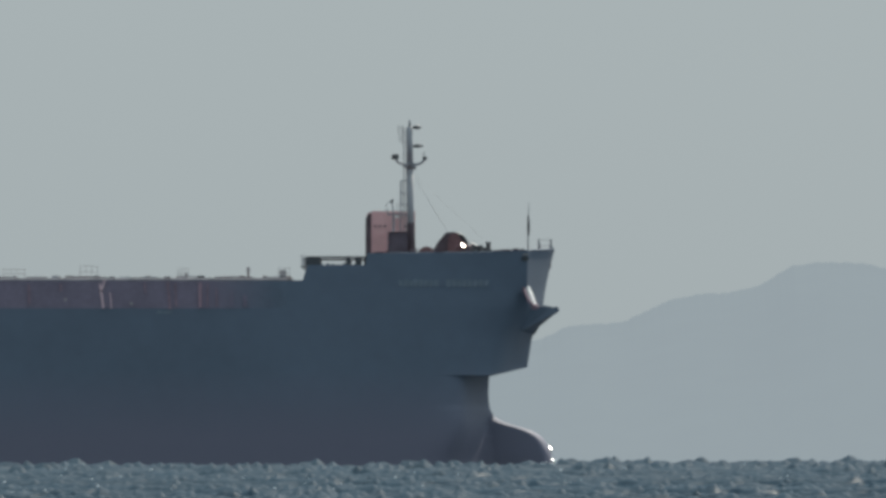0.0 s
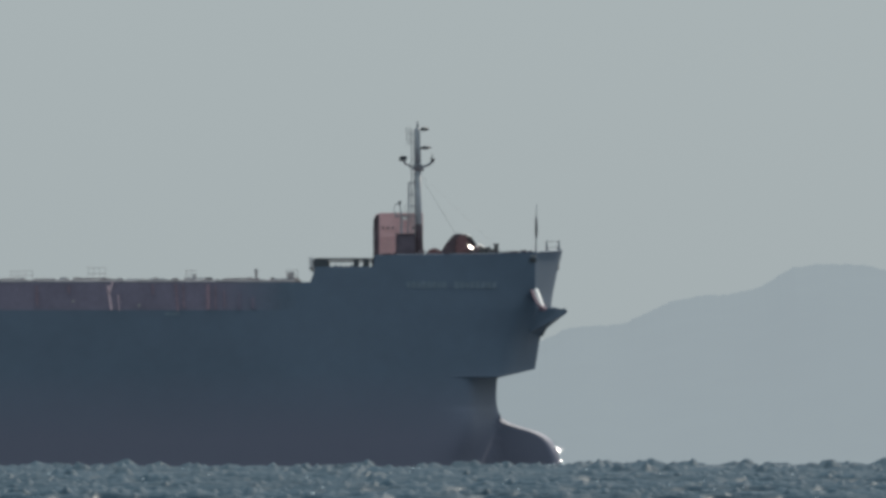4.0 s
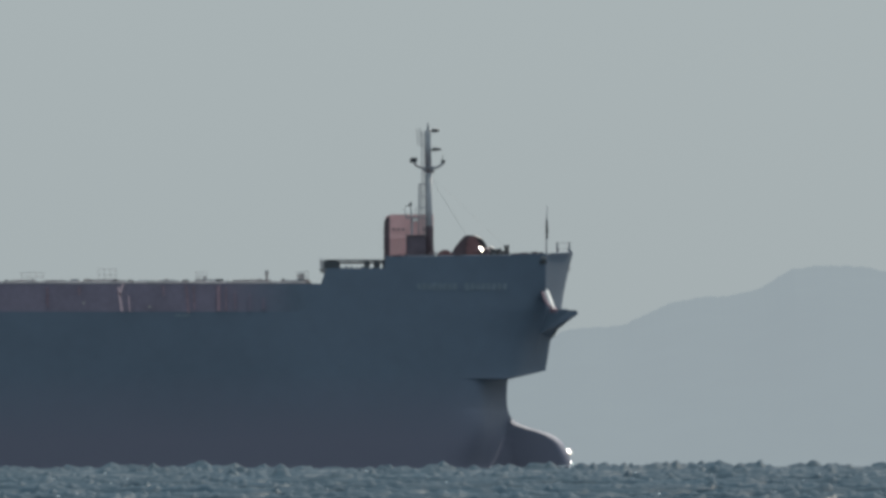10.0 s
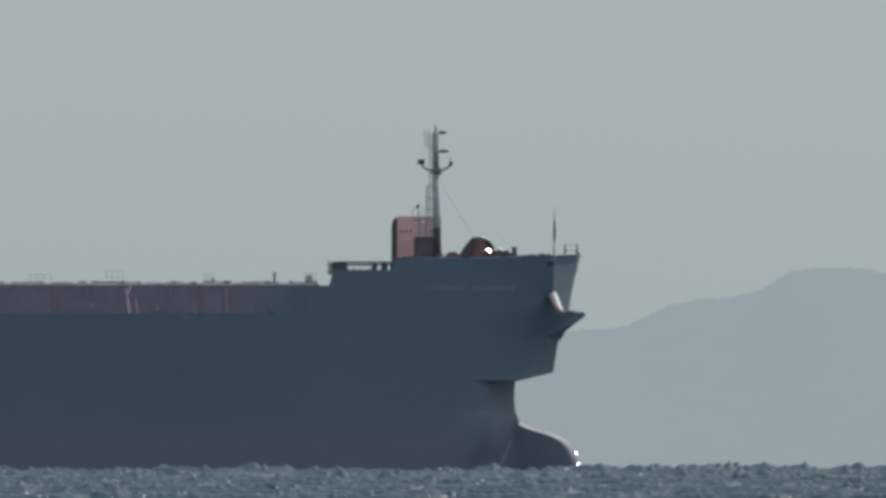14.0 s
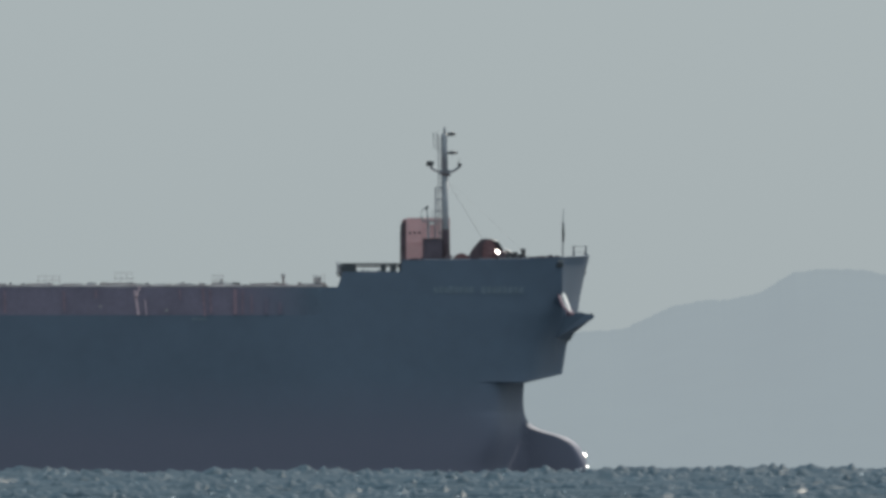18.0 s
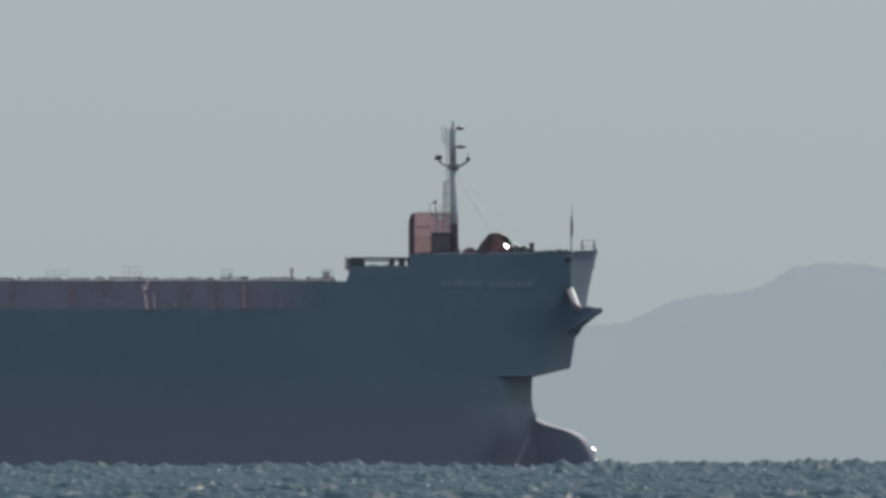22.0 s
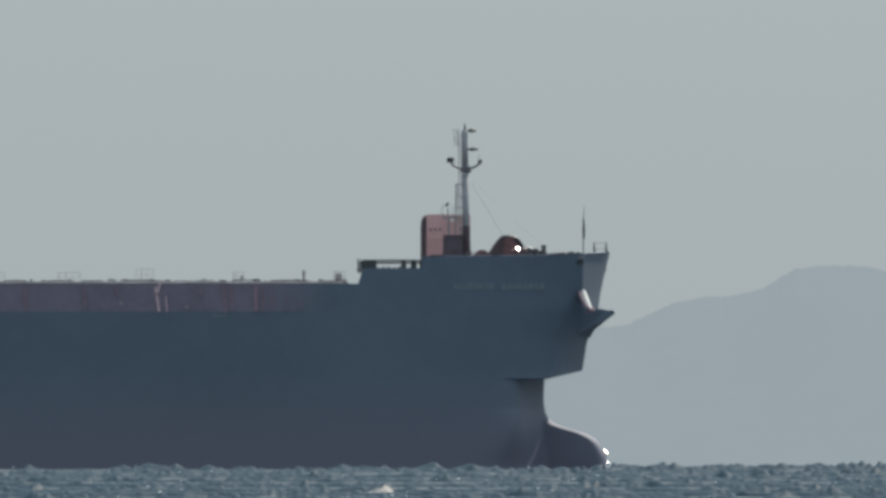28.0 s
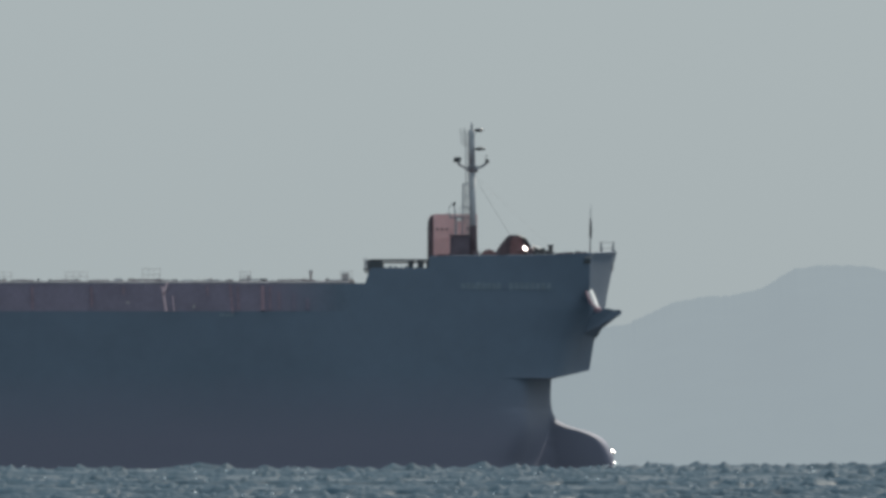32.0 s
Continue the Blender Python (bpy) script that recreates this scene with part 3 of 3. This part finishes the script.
def build_locker():
    locker = new("deck_locker")
    locker.parent = ship
    tagged(locker, "dark dusky steel locker at the foot of the mast")
    bm = bmesh.new()
    add_box(bm, (-4.0, -1.6, 19.05), (1.75, 1.5, 3.1), 0.1)
    part("body", bm, M_LOCKER, locker)
    bm = bmesh.new()
    add_box(bm, (-4.0, -2.37, 18.7), (0.8, 0.05, 1.8), 0.02)
    part("door", bm, M_LOCKER, locker)
    bm = bmesh.new()
    add_box(bm, (-4.0, -1.6, 20.63), (1.9, 1.65, 0.08), 0.02)
    part("lid", bm, M_LOCKER, locker)


def build_mast():
    mast = new("foremast")
    mast.parent = ship
    tagged(mast, "tall grey foremast with crosstree, lamps and ladder")
    mx = -2.9
    bm = bmesh.new()
    add_rod(bm, (mx + 0.1, 0, FD), (mx, 0, 26.2), 0.31, 0.27, 16)
    smooth(part("lower_pole", bm, M_GREY, mast))
    bm = bmesh.new()
    add_rod(bm, (mx, 0, 26.2), (mx - 0.05, 0, 30.0), 0.27, 0.235, 16)
    add_rod(bm, (mx - 0.05, 0, 30.0), (mx - 0.05, 0, 30.65), 0.12, 0.06, 10)
    smooth(part("upper_pole", bm, M_GREY, mast))
    bm = bmesh.new()
    add_rod(bm, (mx + 0.1, 0, FD), (mx + 0.07, 0, FD + 4.0), 0.42, 0.32, 16)
    part("foot", bm, M_MAROON, mast)
    for s, end in ((-1, (-4.25, 27.25)), (1, (-1.62, 27.1))):
        bm = bmesh.new()
        pts = [(mx + s * 0.15, 0, 26.62), (mx + s * 0.7, 0, 26.66), (mx + (end[0] - mx) * 0.8, 0, 26.85), (end[0], 0, end[1])]
        add_tube(bm, pts, 0.12, 8)
        part("crosstree_arm", bm, M_GREY, mast)
    bm = bmesh.new()
    add_box(bm, (-4.2, 0, 27.35), (0.6, 0.45, 0.4), 0.06)
    add_rod(bm, (-4.55, 0, 27.3), (-4.4, 0, 27.3), 0.24, 0.2, 12)
    part("floodlight", bm, M_DARK, mast, "dark boxy floodlight")
    bm = bmesh.new()
    add_rod(bm, (-1.62, 0, 27.0), (-1.6, 0, 27.35), 0.13, 0.2, 10)
    add_rod(bm, (-1.75, 0, 27.4), (-1.62, 0, 27.75), 0.03)
    part("floodlight", bm, M_DARK, mast, "dark round floodlight")
    bm = bmesh.new()
    add_rod(bm, (mx - 0.5, 0, 26.5), (mx + 0.5, 0, 26.5), 0.2, 0.3, 12)
    add_box(bm, (mx, 0, 26.72), (0.75, 0.75, 0.18), 0.04)
    part("crosstree_collar", bm, M_GREY, mast)
    for z, r, ln in ((29.9, 0.2, 0.85), (28.25, 0.15, 1.05)):
        bm = bmesh.new()
        add_rod(bm, (mx, 0, z), (mx + ln, 0, z + 0.05), 0.1, 0.06)
        add_box(bm, (mx + ln * 0.55, 0, z + 0.03), (0.45, 0.4, 0.3), 0.06)
        add_rod(bm, (mx + ln * 0.75, 0, z + 0.05), (mx + ln + 0.12, 0, z + 0.02), r, 0.05, 10)
        part("masthead_light", bm, M_DARK, mast, "dark masthead light on a bracket")
    bm = bmesh.new()
    add_tube(bm, [(-3.2, 0, 28.6), (-3.85, 0, 28.65), (-3.95, 0, 30.1), (-3.6, 0, 30.15), (-3.62, 0, 28.65)], 0.035)
    for i in range(4):
        add_rod(bm, (-3.93, 0, 28.95 + i * 0.3), (-3.6, 0, 28.95 + i * 0.3), 0.02)
    part("antenna_frame", bm, M_WIRE, mast, "thin looped aerial frame")
    # pale ladder close behind the pole, from the deck to the masthead
    for xx in (-3.5, -3.24):
        bm = bmesh.new()
        add_rod(bm, (xx + 0.06, -0.15, FD + 0.4), (xx, -0.1, 29.9), 0.045, seg=6)
        part("ladder_stile", bm, M_WIRE, mast, "pale ladder stile")
    for i in range(33):
        bm = bmesh.new()
        add_rod(bm, (-3.5, -0.12, 18.3 + i * 0.35), (-3.22, -0.12, 18.3 + i * 0.35), 0.028, seg=6)
        part("rung", bm, M_WIRE, mast)
    # outer guard post with its brackets to the pole
    bm = bmesh.new()
    add_rod(bm, (-3.78, -0.6, 20.6), (-3.74, -0.5, 25.2), 0.07, 0.06, 8)
    part("guard_post", bm, M_GREY, mast)
    for z, d in ((25.18, 0.05), (24.1, 0.045), (23.1, 0.045), (22.2, 0.04)):
        bm = bmesh.new()
        add_tube(bm, [(-3.76, -0.52, z), (-3.4, -0.42, z + 0.02), (mx, 0, z - 0.03)], d)
        part("bracket", bm, M_GREY, mast)
    for xx in (-3.55, -3.64):
        bm = bmesh.new()
        add_rod(bm, (xx, -0.5, 21.8), (xx + 0.03, -0.45, 25.1), 0.018, seg=5)
        part("guard_wire", bm, M_WIRE, mast)
    # stays
    for e in ((1.3, 19.2, -3.0), (4.6, 19.0, 0.0), (1.3, 19.2, 3.0)):
        bm = bmesh.new()
        add_rod(bm, (mx, 0, 26.1), (e[0], e[2], e[1]), 0.009, seg=5)
        part("stay", bm, M_STAY, mast, "thin wire stay")


def build_davit():
    davit = new("davit")
    davit.parent = ship
    tagged(davit, "small hooked davit on a railed platform")
    y = -1.0
    bm = bmesh.new()
    add_rod(bm, (-4.38, y, 20.6), (-4.36, y, 22.3), 0.1, 0.09, 10)
    add_rod(bm, (-4.4, y, 22.3), (-4.52, y, 23.45), 0.07, 0.05, 8)
    part("post", bm, M_GREY, davit)
    bm = bmesh.new()
    add_box(bm, (-4.3, y, 22.2), (1.25, 0.7, 0.1), 0.02)
    add_tube(bm, [(-4.95, y, 22.55), (-4.85, y, 22.28), (-4.6, y, 22.22)], 0.06)
    part("platform", bm, M_GREY, davit)
    bm = bmesh.new()
    add_tube(bm, [(-5.05, y, 22.55), (-5.05, y, 22.95), (-4.85, y, 23.3), (-4.52, y, 23.42)], 0.035)
    part("hoop", bm, M_GREY, davit)
    bm = bmesh.new()
    add_rod(bm, (-4.62, y, 23.25), (-4.42, y, 23.55), 0.13, 0.09, 10)
    part("head", bm, M_DARK, davit)
    bm = bmesh.new()
    add_rod(bm, (-4.05, y, 22.2), (-4.05, y, 23.25), 0.03)
    part("aerial", bm, M_WIRE, davit)
    for x in (-4.9, -3.75):
        bm = bmesh.new()
        add_rod(bm, (x, y - 0.3, 22.22), (x, y - 0.3, 22.8), 0.025, seg=6)
        part("rail_post", bm, M_WIRE, davit)


def build_windlass():
    wl = new("windlass")
    wl.parent = ship
    tagged(wl, "bulky dark red anchor windlass on the forecastle")
    bm = bmesh.new()
    add_prism(bm, ((-0.9, FD), (-0.8, 19.2), (-0.5, 19.7), (-0.1, 20.2), (0.25, 20.58), (0.7, 20.66), (1.35, 20.62), (1.7, 20.4), (2.0, 20.1), (2.2, 19.7), (2.5, 19.3), (2.9, FD)), -2.6, -1.2, 0.95)
    part("gear_case", bm, M_MAROON, wl)
    bm = bmesh.new()
    add_prism(bm, ((0.35, FD), (0.45, 20.1), (0.75, 20.5), (1.25, 20.5), (1.55, 20.0), (1.9, FD)), -2.9, -2.6, 0.95)
    part("cover", bm, M_WLRED, wl, "rust red cover plate")
    bm = bmesh.new()
    add_rod(bm, (0.8, -1.2, 19.4), (0.8, 3.0, 19.4), 0.85, 0.85, 20)
    part("drum", bm, M_MAROON, wl)
    bm = bmesh.new()
    add_rod(bm, (2.2, -3.9, 19.15), (2.2, -2.7, 19.15), 0.34, 0.45, 16)
    part("warping_head", bm, M_MAROON, wl)
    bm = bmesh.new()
    # white disc turned between sun and camera, added as the windlass glint
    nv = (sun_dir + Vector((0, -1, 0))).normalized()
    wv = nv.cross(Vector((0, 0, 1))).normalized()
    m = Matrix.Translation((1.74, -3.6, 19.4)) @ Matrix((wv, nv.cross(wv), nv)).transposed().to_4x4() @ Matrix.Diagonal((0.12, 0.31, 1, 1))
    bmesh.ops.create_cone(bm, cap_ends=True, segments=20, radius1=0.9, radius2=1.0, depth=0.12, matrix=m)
    part("lamp_lens", bm, M_WHITE, wl, "white disc for the sun glint on the windlass")
    bm = bmesh.new()
    add_prism(bm, ((2.1, FD), (2.1, 19.25), (2.6, 19.45), (3.1, 19.2), (3.9, 19.3), (4.3, 19.1), (4.5, FD)), -3.4, -2.2)
    part("chain_stopper", bm, M_DARK, wl, "dark chain stopper")
    bm = bmesh.new()
    add_tube(bm, [(1.1, -2.75, 20.55), (1.75, -2.75, 20.3), (2.15, -2.75, 19.7), (2.25, -2.75, 19.0)], 0.12, 8)
    part("brake_band", bm, M_DARK, wl, "dark curved brake band")
    bm = bmesh.new()
    add_tube(bm, [(2.4, -2.6, 19.6), (3.0, -2.6, 19.3), (3.4, -2.4, 19.0)], 0.14, 8)
    part("chain_pipe", bm, M_DARK, wl)
    for y in (-3.0, 2.6):
        bm = bmesh.new()
        add_box(bm, (0.9, y, 18.0), (3.2, 0.25, 1.0), 0.05)
        part("foundation", bm, M_MAROON, wl)


def build_mooring_winch():
    """Low winch between the mast and the windlass."""
    winch = new("mooring_winch")
    winch.parent = ship
    tagged(winch, "dull red mooring winch on the forecastle")
    bm = bmesh.new()
    add_rod(bm, (-1.45, -5.0, 18.6), (-1.45, -3.4, 18.6), 0.55, 0.55, 20)
    smooth(part("drum", bm, M_MAROON, winch))
    for y in (-5.05, -3.4):
        bm = bmesh.new()
        add_rod(bm, (-1.45, y, 18.6), (-1.45, y + 0.08, 18.6), 0.75, 0.75, 20)
        part("flange", bm, M_WLRED, winch)
    for y in (-5.3, -3.1):
        bm = bmesh.new()
        add_prism(bm, ((-2.2, FD), (-1.85, 18.9), (-1.1, 18.9), (-0.6, FD)), y, y + 0.2)
        part("side_frame", bm, M_MAROON, winch)
    bm = bmesh.new()
    add_box(bm, (-0.75, -4.2, 18.6), (0.5, 0.9, 1.1), 0.12)
    part("motor", bm, M_LOCKER, winch)
    bm = bmesh.new()
    add_rod(bm, (-2.15, -4.2, 18.2), (-2.2, -4.2, 19.2), 0.05, 0.04, 8)
    part("brake_lever", bm, M_GREY, winch)


def build_bollard(x, y, top, r):
    b = new("bollard")
    b.parent = ship
    tagged(b, "dark steel mooring bollard")
    bm = bmesh.new()
    add_rod(bm, (x, y, FD), (x, y, top - 0.12), r, r, 12)
    part("post", bm, M_DARK, b)
    bm = bmesh.new()
    add_rod(bm, (x, y, top - 0.14), (x, y, top), r * 1.35, r * 1.2, 12)
    part("cap", bm, M_DARK, b)


def build_vent(x, y, base, top, r, m=M_MAROON, lab="dull red mushroom vent"):
    v = new("mushroom_vent")
    v.parent = ship
    tagged(v, lab)
    bm = bmesh.new()
    add_rod(bm, (x, y, base), (x, y, top - 0.2), r * 0.6, r * 0.6, 12)
    part("stalk", bm, m, v)
    bm = bmesh.new()
    add_rod(bm, (x, y, top - 0.3), (x, y, top), r, r * 0.7, 14)
    part("hood", bm, m, v)


def build_bow_fittings():
    staff = new("jackstaff")
    staff.parent = ship
    tagged(staff, "slender jackstaff at the bow with a furled cover")
    bm = bmesh.new()
    add_rod(bm, (7.5, 0, FD), (7.55, 0, 22.2), 0.07, 0.06, 10)
    part("pole", bm, M_GREY, staff)
    bm = bmesh.new()
    add_rod(bm, (7.55, 0, 20.35), (7.57, 0, 21.1), 0.085, 0.125, 10)
    add_rod(bm, (7.57, 0, 21.1), (7.55, 0, 22.1), 0.125, 0.07, 10)
    part("furled_cover", bm, M_DARK, staff, "dark cloth cover lashed round the staff")
    bm = bmesh.new()
    add_rod(bm, (7.55, 0, 22.1), (7.6, 0, 23.3), 0.045, 0.02, 8)
    part("tip", bm, M_GREY, staff)
    rail = new("bow_railing")
    rail.parent = ship
    tagged(rail, "open pipe railing round the stem head")
    for x, lean in ((8.5, -0.05), (9.52, 0.06)):
        bm = bmesh.new()
        add_prism(bm, ((x - 0.2, 18.85), (x + 0.2, 18.85), (x + 0.12, 19.3), (x + lean + 0.05, 20.05), (x + lean - 0.05, 20.05), (x - 0.12, 19.3)), -0.62, -0.5)
        part("stanchion", bm, M_GREY, rail, "tapered grey stanchion")
    for z, sag in ((20.02, 0.05), (19.5, 0.03)):
        bm = bmesh.new()
        add_tube(bm, [(8.47, -0.56, z), (8.8, -0.56, z - sag), (9.2, -0.56, z - sag), (9.56, -0.56, z)], 0.025, 6)
        part("rail_bar", bm, M_WIRE, rail)
    bm = bmesh.new()
    add_tube(bm, [(9.52, -0.56, 20.02), (9.6, 0.2, 20.0), (9.5, 1.2, 20.0), (8.6, 2.4, 20.0)], 0.025, 6)
    part("return_rail", bm, M_WIRE, rail)
    bm = bmesh.new()
    add_box(bm, (9.6, -0.4, 19.1), (0.36, 0.7, 0.5), 0.08)
    add_box(bm, (9.62, -0.4, 18.72), (0.26, 0.6, 0.3), 0.06)
    part("stem_chock", bm, M_NAVY, rail, "dark chock at the stem head")
    # bulwark slot on the starboard bow
    p, a = side_frame(7.2, 18.25)
    bm = bmesh.new()
    add_box(bm, p + Vector((0, -0.02, 0)), (0.7, 0.12, 0.42), 0.1, a)
    part("panama_fairlead", bm, M_DARK, ship, "dark oval fairlead")
    # pale bar that paints in the highlight above the fairlead
    bm = bmesh.new()
    add_box(bm, p + Vector((0.08, -0.03, 0.36)), (0.6, 0.14, 0.12), 0.04, a)
    part("fairlead_lip", bm, M_PALE, ship, "pale bar for the highlight over the fairlead")
    # roller chocks and their plates along the top of the bulwark
    for x, w, h in ((4.7, 0.7, 0.1), (5.5, 0.9, 0.14), (6.35, 0.6, 0.18), (6.95, 0.45, 0.12), (-0.3, 0.8, 0.08), (-5.6, 0.9, 0.1), (-4.9, 0.3, 0.2)):
        z = crown(x)
        p, a = side_frame(x, z)
        bm = bmesh.new()
        add_box(bm, p + Vector((0, 0.15, h / 2 + 0.03)), (w, 0.3, h + 0.06), 0.04, a)
        add_rod(bm, p + Vector((w * 0.25, 0.15, 0)), p + Vector((w * 0.25, 0.15, h + 0.1)), 0.09, 0.07, 8)
        part("roller_chock", bm, M_MAROON, ship, "dull red roller chock on the bulwark")


def build_aft_rail():
    """Open framed bulwark on the after part of the forecastle."""
    for sgn in (-1, 1):
        rail = new("bulwark_frame")
        rail.parent = ship
        tagged(rail, "open dark bulwark frame with top beam")
        y = sgn * (BEAM - 0.3)
        bm = bmesh.new()
        add_box(bm, (-9.3, y, 18.33), (5.3, 0.3, 0.16), 0.04)
        part("beam", bm, M_DARK, rail)
        for x, w in ((-11.45, 1.3), (-8.35, 0.42), (-7.47, 0.5), (-6.85, 0.22)):
            bm = bmesh.new()
            add_box(bm, (x, y, 18.0), (w, 0.3, 0.72), 0.03)
            part("post", bm, M_DARK, rail)
        for i in range(8):
            bm = bmesh.new()
            add_box(bm, (-10.6 + i * 0.47, y, 17.72), (0.3, 0.28, 0.1 + 0.07 * (i * 5 % 3)), 0.04)
            part("chock", bm, M_GREY, rail)
        for x in (-12.35, -12.15):
            bm = bmesh.new()
            add_rod(bm, (x, y, 17.45), (x - 0.05, y, 18.5), 0.05)
            part("stanchion", bm, M_GREY, rail)
        bm = bmesh.new()
        add_box(bm, (-12.25, y, 17.5), (0.5, 0.3, 0.14), 0.03)
        part("foot_plate", bm, M_DARK, rail)


def build_deck_gear():
    """Low fittings along the edge of the main deck."""
    rng = random.Random(11)
    for sgn in (-1, 1):
        x = -13.6
        while x > -70:
            w = rng.uniform(0.15, 0.8)
            h = rng.choice((0.04, 0.08, 0.12, 0.2))
            g = new("deck_fitting")
            g.parent = ship
            tagged(g, "low dark deck fitting")
            bm = bmesh.new()
            add_box(bm, (x, sgn * (BEAM - rng.uniform(0.4, 1.8)), MAIN_DECK + (0.2 + h) / 2), (w, 0.4, h + 0.2), 0.05)
            part("casing", bm, rng.choice((M_DARK, M_GREY, M_MAROON, M_PALE, M_PALE)), g)
            bm = bmesh.new()
            add_rod(bm, (x, sgn * (BEAM - 1.1), MAIN_DECK), (x, sgn * (BEAM - 1.1), MAIN_DECK + h + 0.22), 0.05, 0.06, 6)
            part("pin", bm, M_DARK, g)
            x -= w + rng.uniform(0.0, 0.7)
    # pipes laid along the edge of the deck
    x = -14.2
    while x > -62:
        n = rng.uniform(1.2, 4.5)
        z = MAIN_DECK + rng.uniform(0.2, 0.3)
        bm = bmesh.new()
        add_tube(bm, [(x, -BEAM + 0.5, MAIN_DECK), (x - 0.15, -BEAM + 0.5, z), (x - n * 0.5, -BEAM + 0.5, z + rng.uniform(-0.04, 0.05)), (x - n + 0.15, -BEAM + 0.5, z), (x - n, -BEAM + 0.5, MAIN_DECK)], rng.uniform(0.05, 0.09))
        part("deck_pipe", bm, rng.choice((M_DARK, M_MAROON, M_GREY)), ship, "low pipe along the deck edge")
        x -= n + rng.uniform(0.2, 2.0)
    # thin framed platforms
    for u, w, h in ((-37.8, 1.9, 0.75), (-31.2, 1.5, 1.05), (-22.9, 0.9, 0.8), (-14.0, 0.95, 0.85), (-44.5, 1.9, 0.75)):
        f = new("hatch_stand")
        f.parent = ship
        tagged(f, "light open pipe stand on the deck")
        y = -9.0
        x = u
        for dx in (-w / 2, -w / 6, w / 6, w / 2):
            bm = bmesh.new()
            add_rod(bm, (x + dx, y, MAIN_DECK), (x + dx, y, MAIN_DECK + 0.25 + h), 0.02, 0.02, 6)
            part("leg", bm, M_WIRE, f)
        for z in (0.25 + h, 0.25 + h * 0.5):
            bm = bmesh.new()
            add_rod(bm, (x - w / 2 - 0.1, y, MAIN_DECK + z), (x + w / 2 + 0.1, y, MAIN_DECK + z), 0.02, 0.02, 6)
            part("bar", bm, M_WIRE, f)
    build_vent(-17.15, -9.0, MAIN_DECK, 17.5, 0.2, M_WIRE, "grey gooseneck vent on the deck")
    build_vent(-22.6, -9.0, MAIN_DECK, 17.0, 0.17, M_WIRE, "grey gooseneck vent on the deck")
    bm = bmesh.new()
    add_box(bm, (-14.1, -9.0, 16.85), (0.6, 0.5, 0.75), 0.06)
    part("winch_box", bm, M_WIRE, ship, "grey winch control box")


build_store()
build_locker()
build_mast()
build_davit()
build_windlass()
build_bollard(3.3, -5.0, 19.45, 0.2)
build_bollard(4.0, -5.0, 19.75, 0.2)
build_bollard(2.7, -5.2, 19.1, 0.22)
build_mooring_winch()
build_vent(-2.6, -4.4, FD, 19.2, 0.35)
build_bow_fittings()
build_aft_rail()
build_deck_gear()


def build_bow_flecks():
    # white lumps along the waterline, added for glints as much as foam
    rng = random.Random(8)
    spots = []
    for i in range(12):
        x = 9.6 - 7.0 * rng.random() ** 3
        spots.append((x, -half(x, 0.3) - 0.15, 0.12 + 0.22 * rng.random() ** 2, rng.uniform(0.05, 0.13)))
    spots += [(9.72, -0.5, 0.3, 0.2), (9.7, -0.55, 0.5, 0.16), (9.4, -0.9, 0.3, 0.15)]
    for x, y, z, r in spots:
        bm = bmesh.new()
        add_ball(bm, (x, y, z), r, (1.4, 1, 0.85), 1)
        for v in bm.verts:
            v.co += Vector((rng.uniform(-1, 1), rng.uniform(-1, 1), rng.uniform(-1, 1))) * r * 0.25
        smooth(part("foam_fleck", bm, M_GLINT_FOAM, ship, "white flecks for glints and foam at the bow"))


build_bow_flecks()


def build_glint_plate():
    """White discs for the sun glints on the bulb nose, turned between sun and camera."""
    nv = (sun_dir + Vector((0, -1, 0))).normalized()
    wv = nv.cross(Vector((0, 0, 1))).normalized()
    for c, w, h in (((9.44, -0.8, 1.45), 0.07, 0.21), ((9.58, -0.7, 0.45), 0.045, 0.11)):
        bm = bmesh.new()
        m = Matrix.Translation(c) @ Matrix((wv, nv.cross(wv), nv)).transposed().to_4x4() @ Matrix.Diagonal((w, h, 1, 1))
        bmesh.ops.create_cone(bm, cap_ends=True, segments=14, radius1=1.6, radius2=1.0, depth=0.3, matrix=m)
        part("bulb_fitting", bm, M_WHITE, ship, "white disc for the sun glint on the bulb nose")


build_glint_plate()


def settle():
    """Let the chief mesh of each fitting stand for it, with its other pieces under it."""
    for hub in [o for o in ship.children if o.type == "EMPTY"]:
        chief, *rest = [o for o in hub.children]
        name, label = hub.name, hub.get("label", "")
        for o in rest:
            o.parent = chief
        chief.parent = ship
        bpy.data.objects.remove(hub)
        chief.name = name
        tagged(chief, label)


settle()


def motions():
    """The ship makes slow headway; the wave rows drift and heave."""
    z = -(2000.0 ** 2) / (2 * EARTH)
    walk(ship, [(t, pose(0.166 * t, 0, z)) for t in (0.0, 8.0, 16.0, 24.0, 32.0)])
    rng = random.Random(3)
    steps = [k * 0.25 for k in range(129)]
    for ob in wave_obs:
        v = rng.uniform(0.4, 1.3) * rng.choice((-1, 1))
        per, quick = rng.uniform(1.6, 2.8), rng.uniform(0.9, 1.3)
        ph = rng.uniform(0, 6.28)
        walk(ob, [(t, pose(v * t - 16 * v, 0.4 * math.sin(0.8 * t + ph),
                           0.06 * math.sin(2 * math.pi * t / per + ph) + 0.035 * math.sin(2 * math.pi * t / quick + 2 * ph))) for t in steps])
    # the flecks ride up through the crests and sink back into them
    for ob in fleck_obs:
        v = rng.uniform(-0.6, 0.6)
        per = rng.uniform(1.8, 3.6)
        ph = rng.uniform(0, 6.28)
        walk(ob, [(t, pose(v * t - 16 * v, 0, -0.4 + 0.5 * math.sin(2 * math.pi * t / per + ph))) for t in steps])


motions()
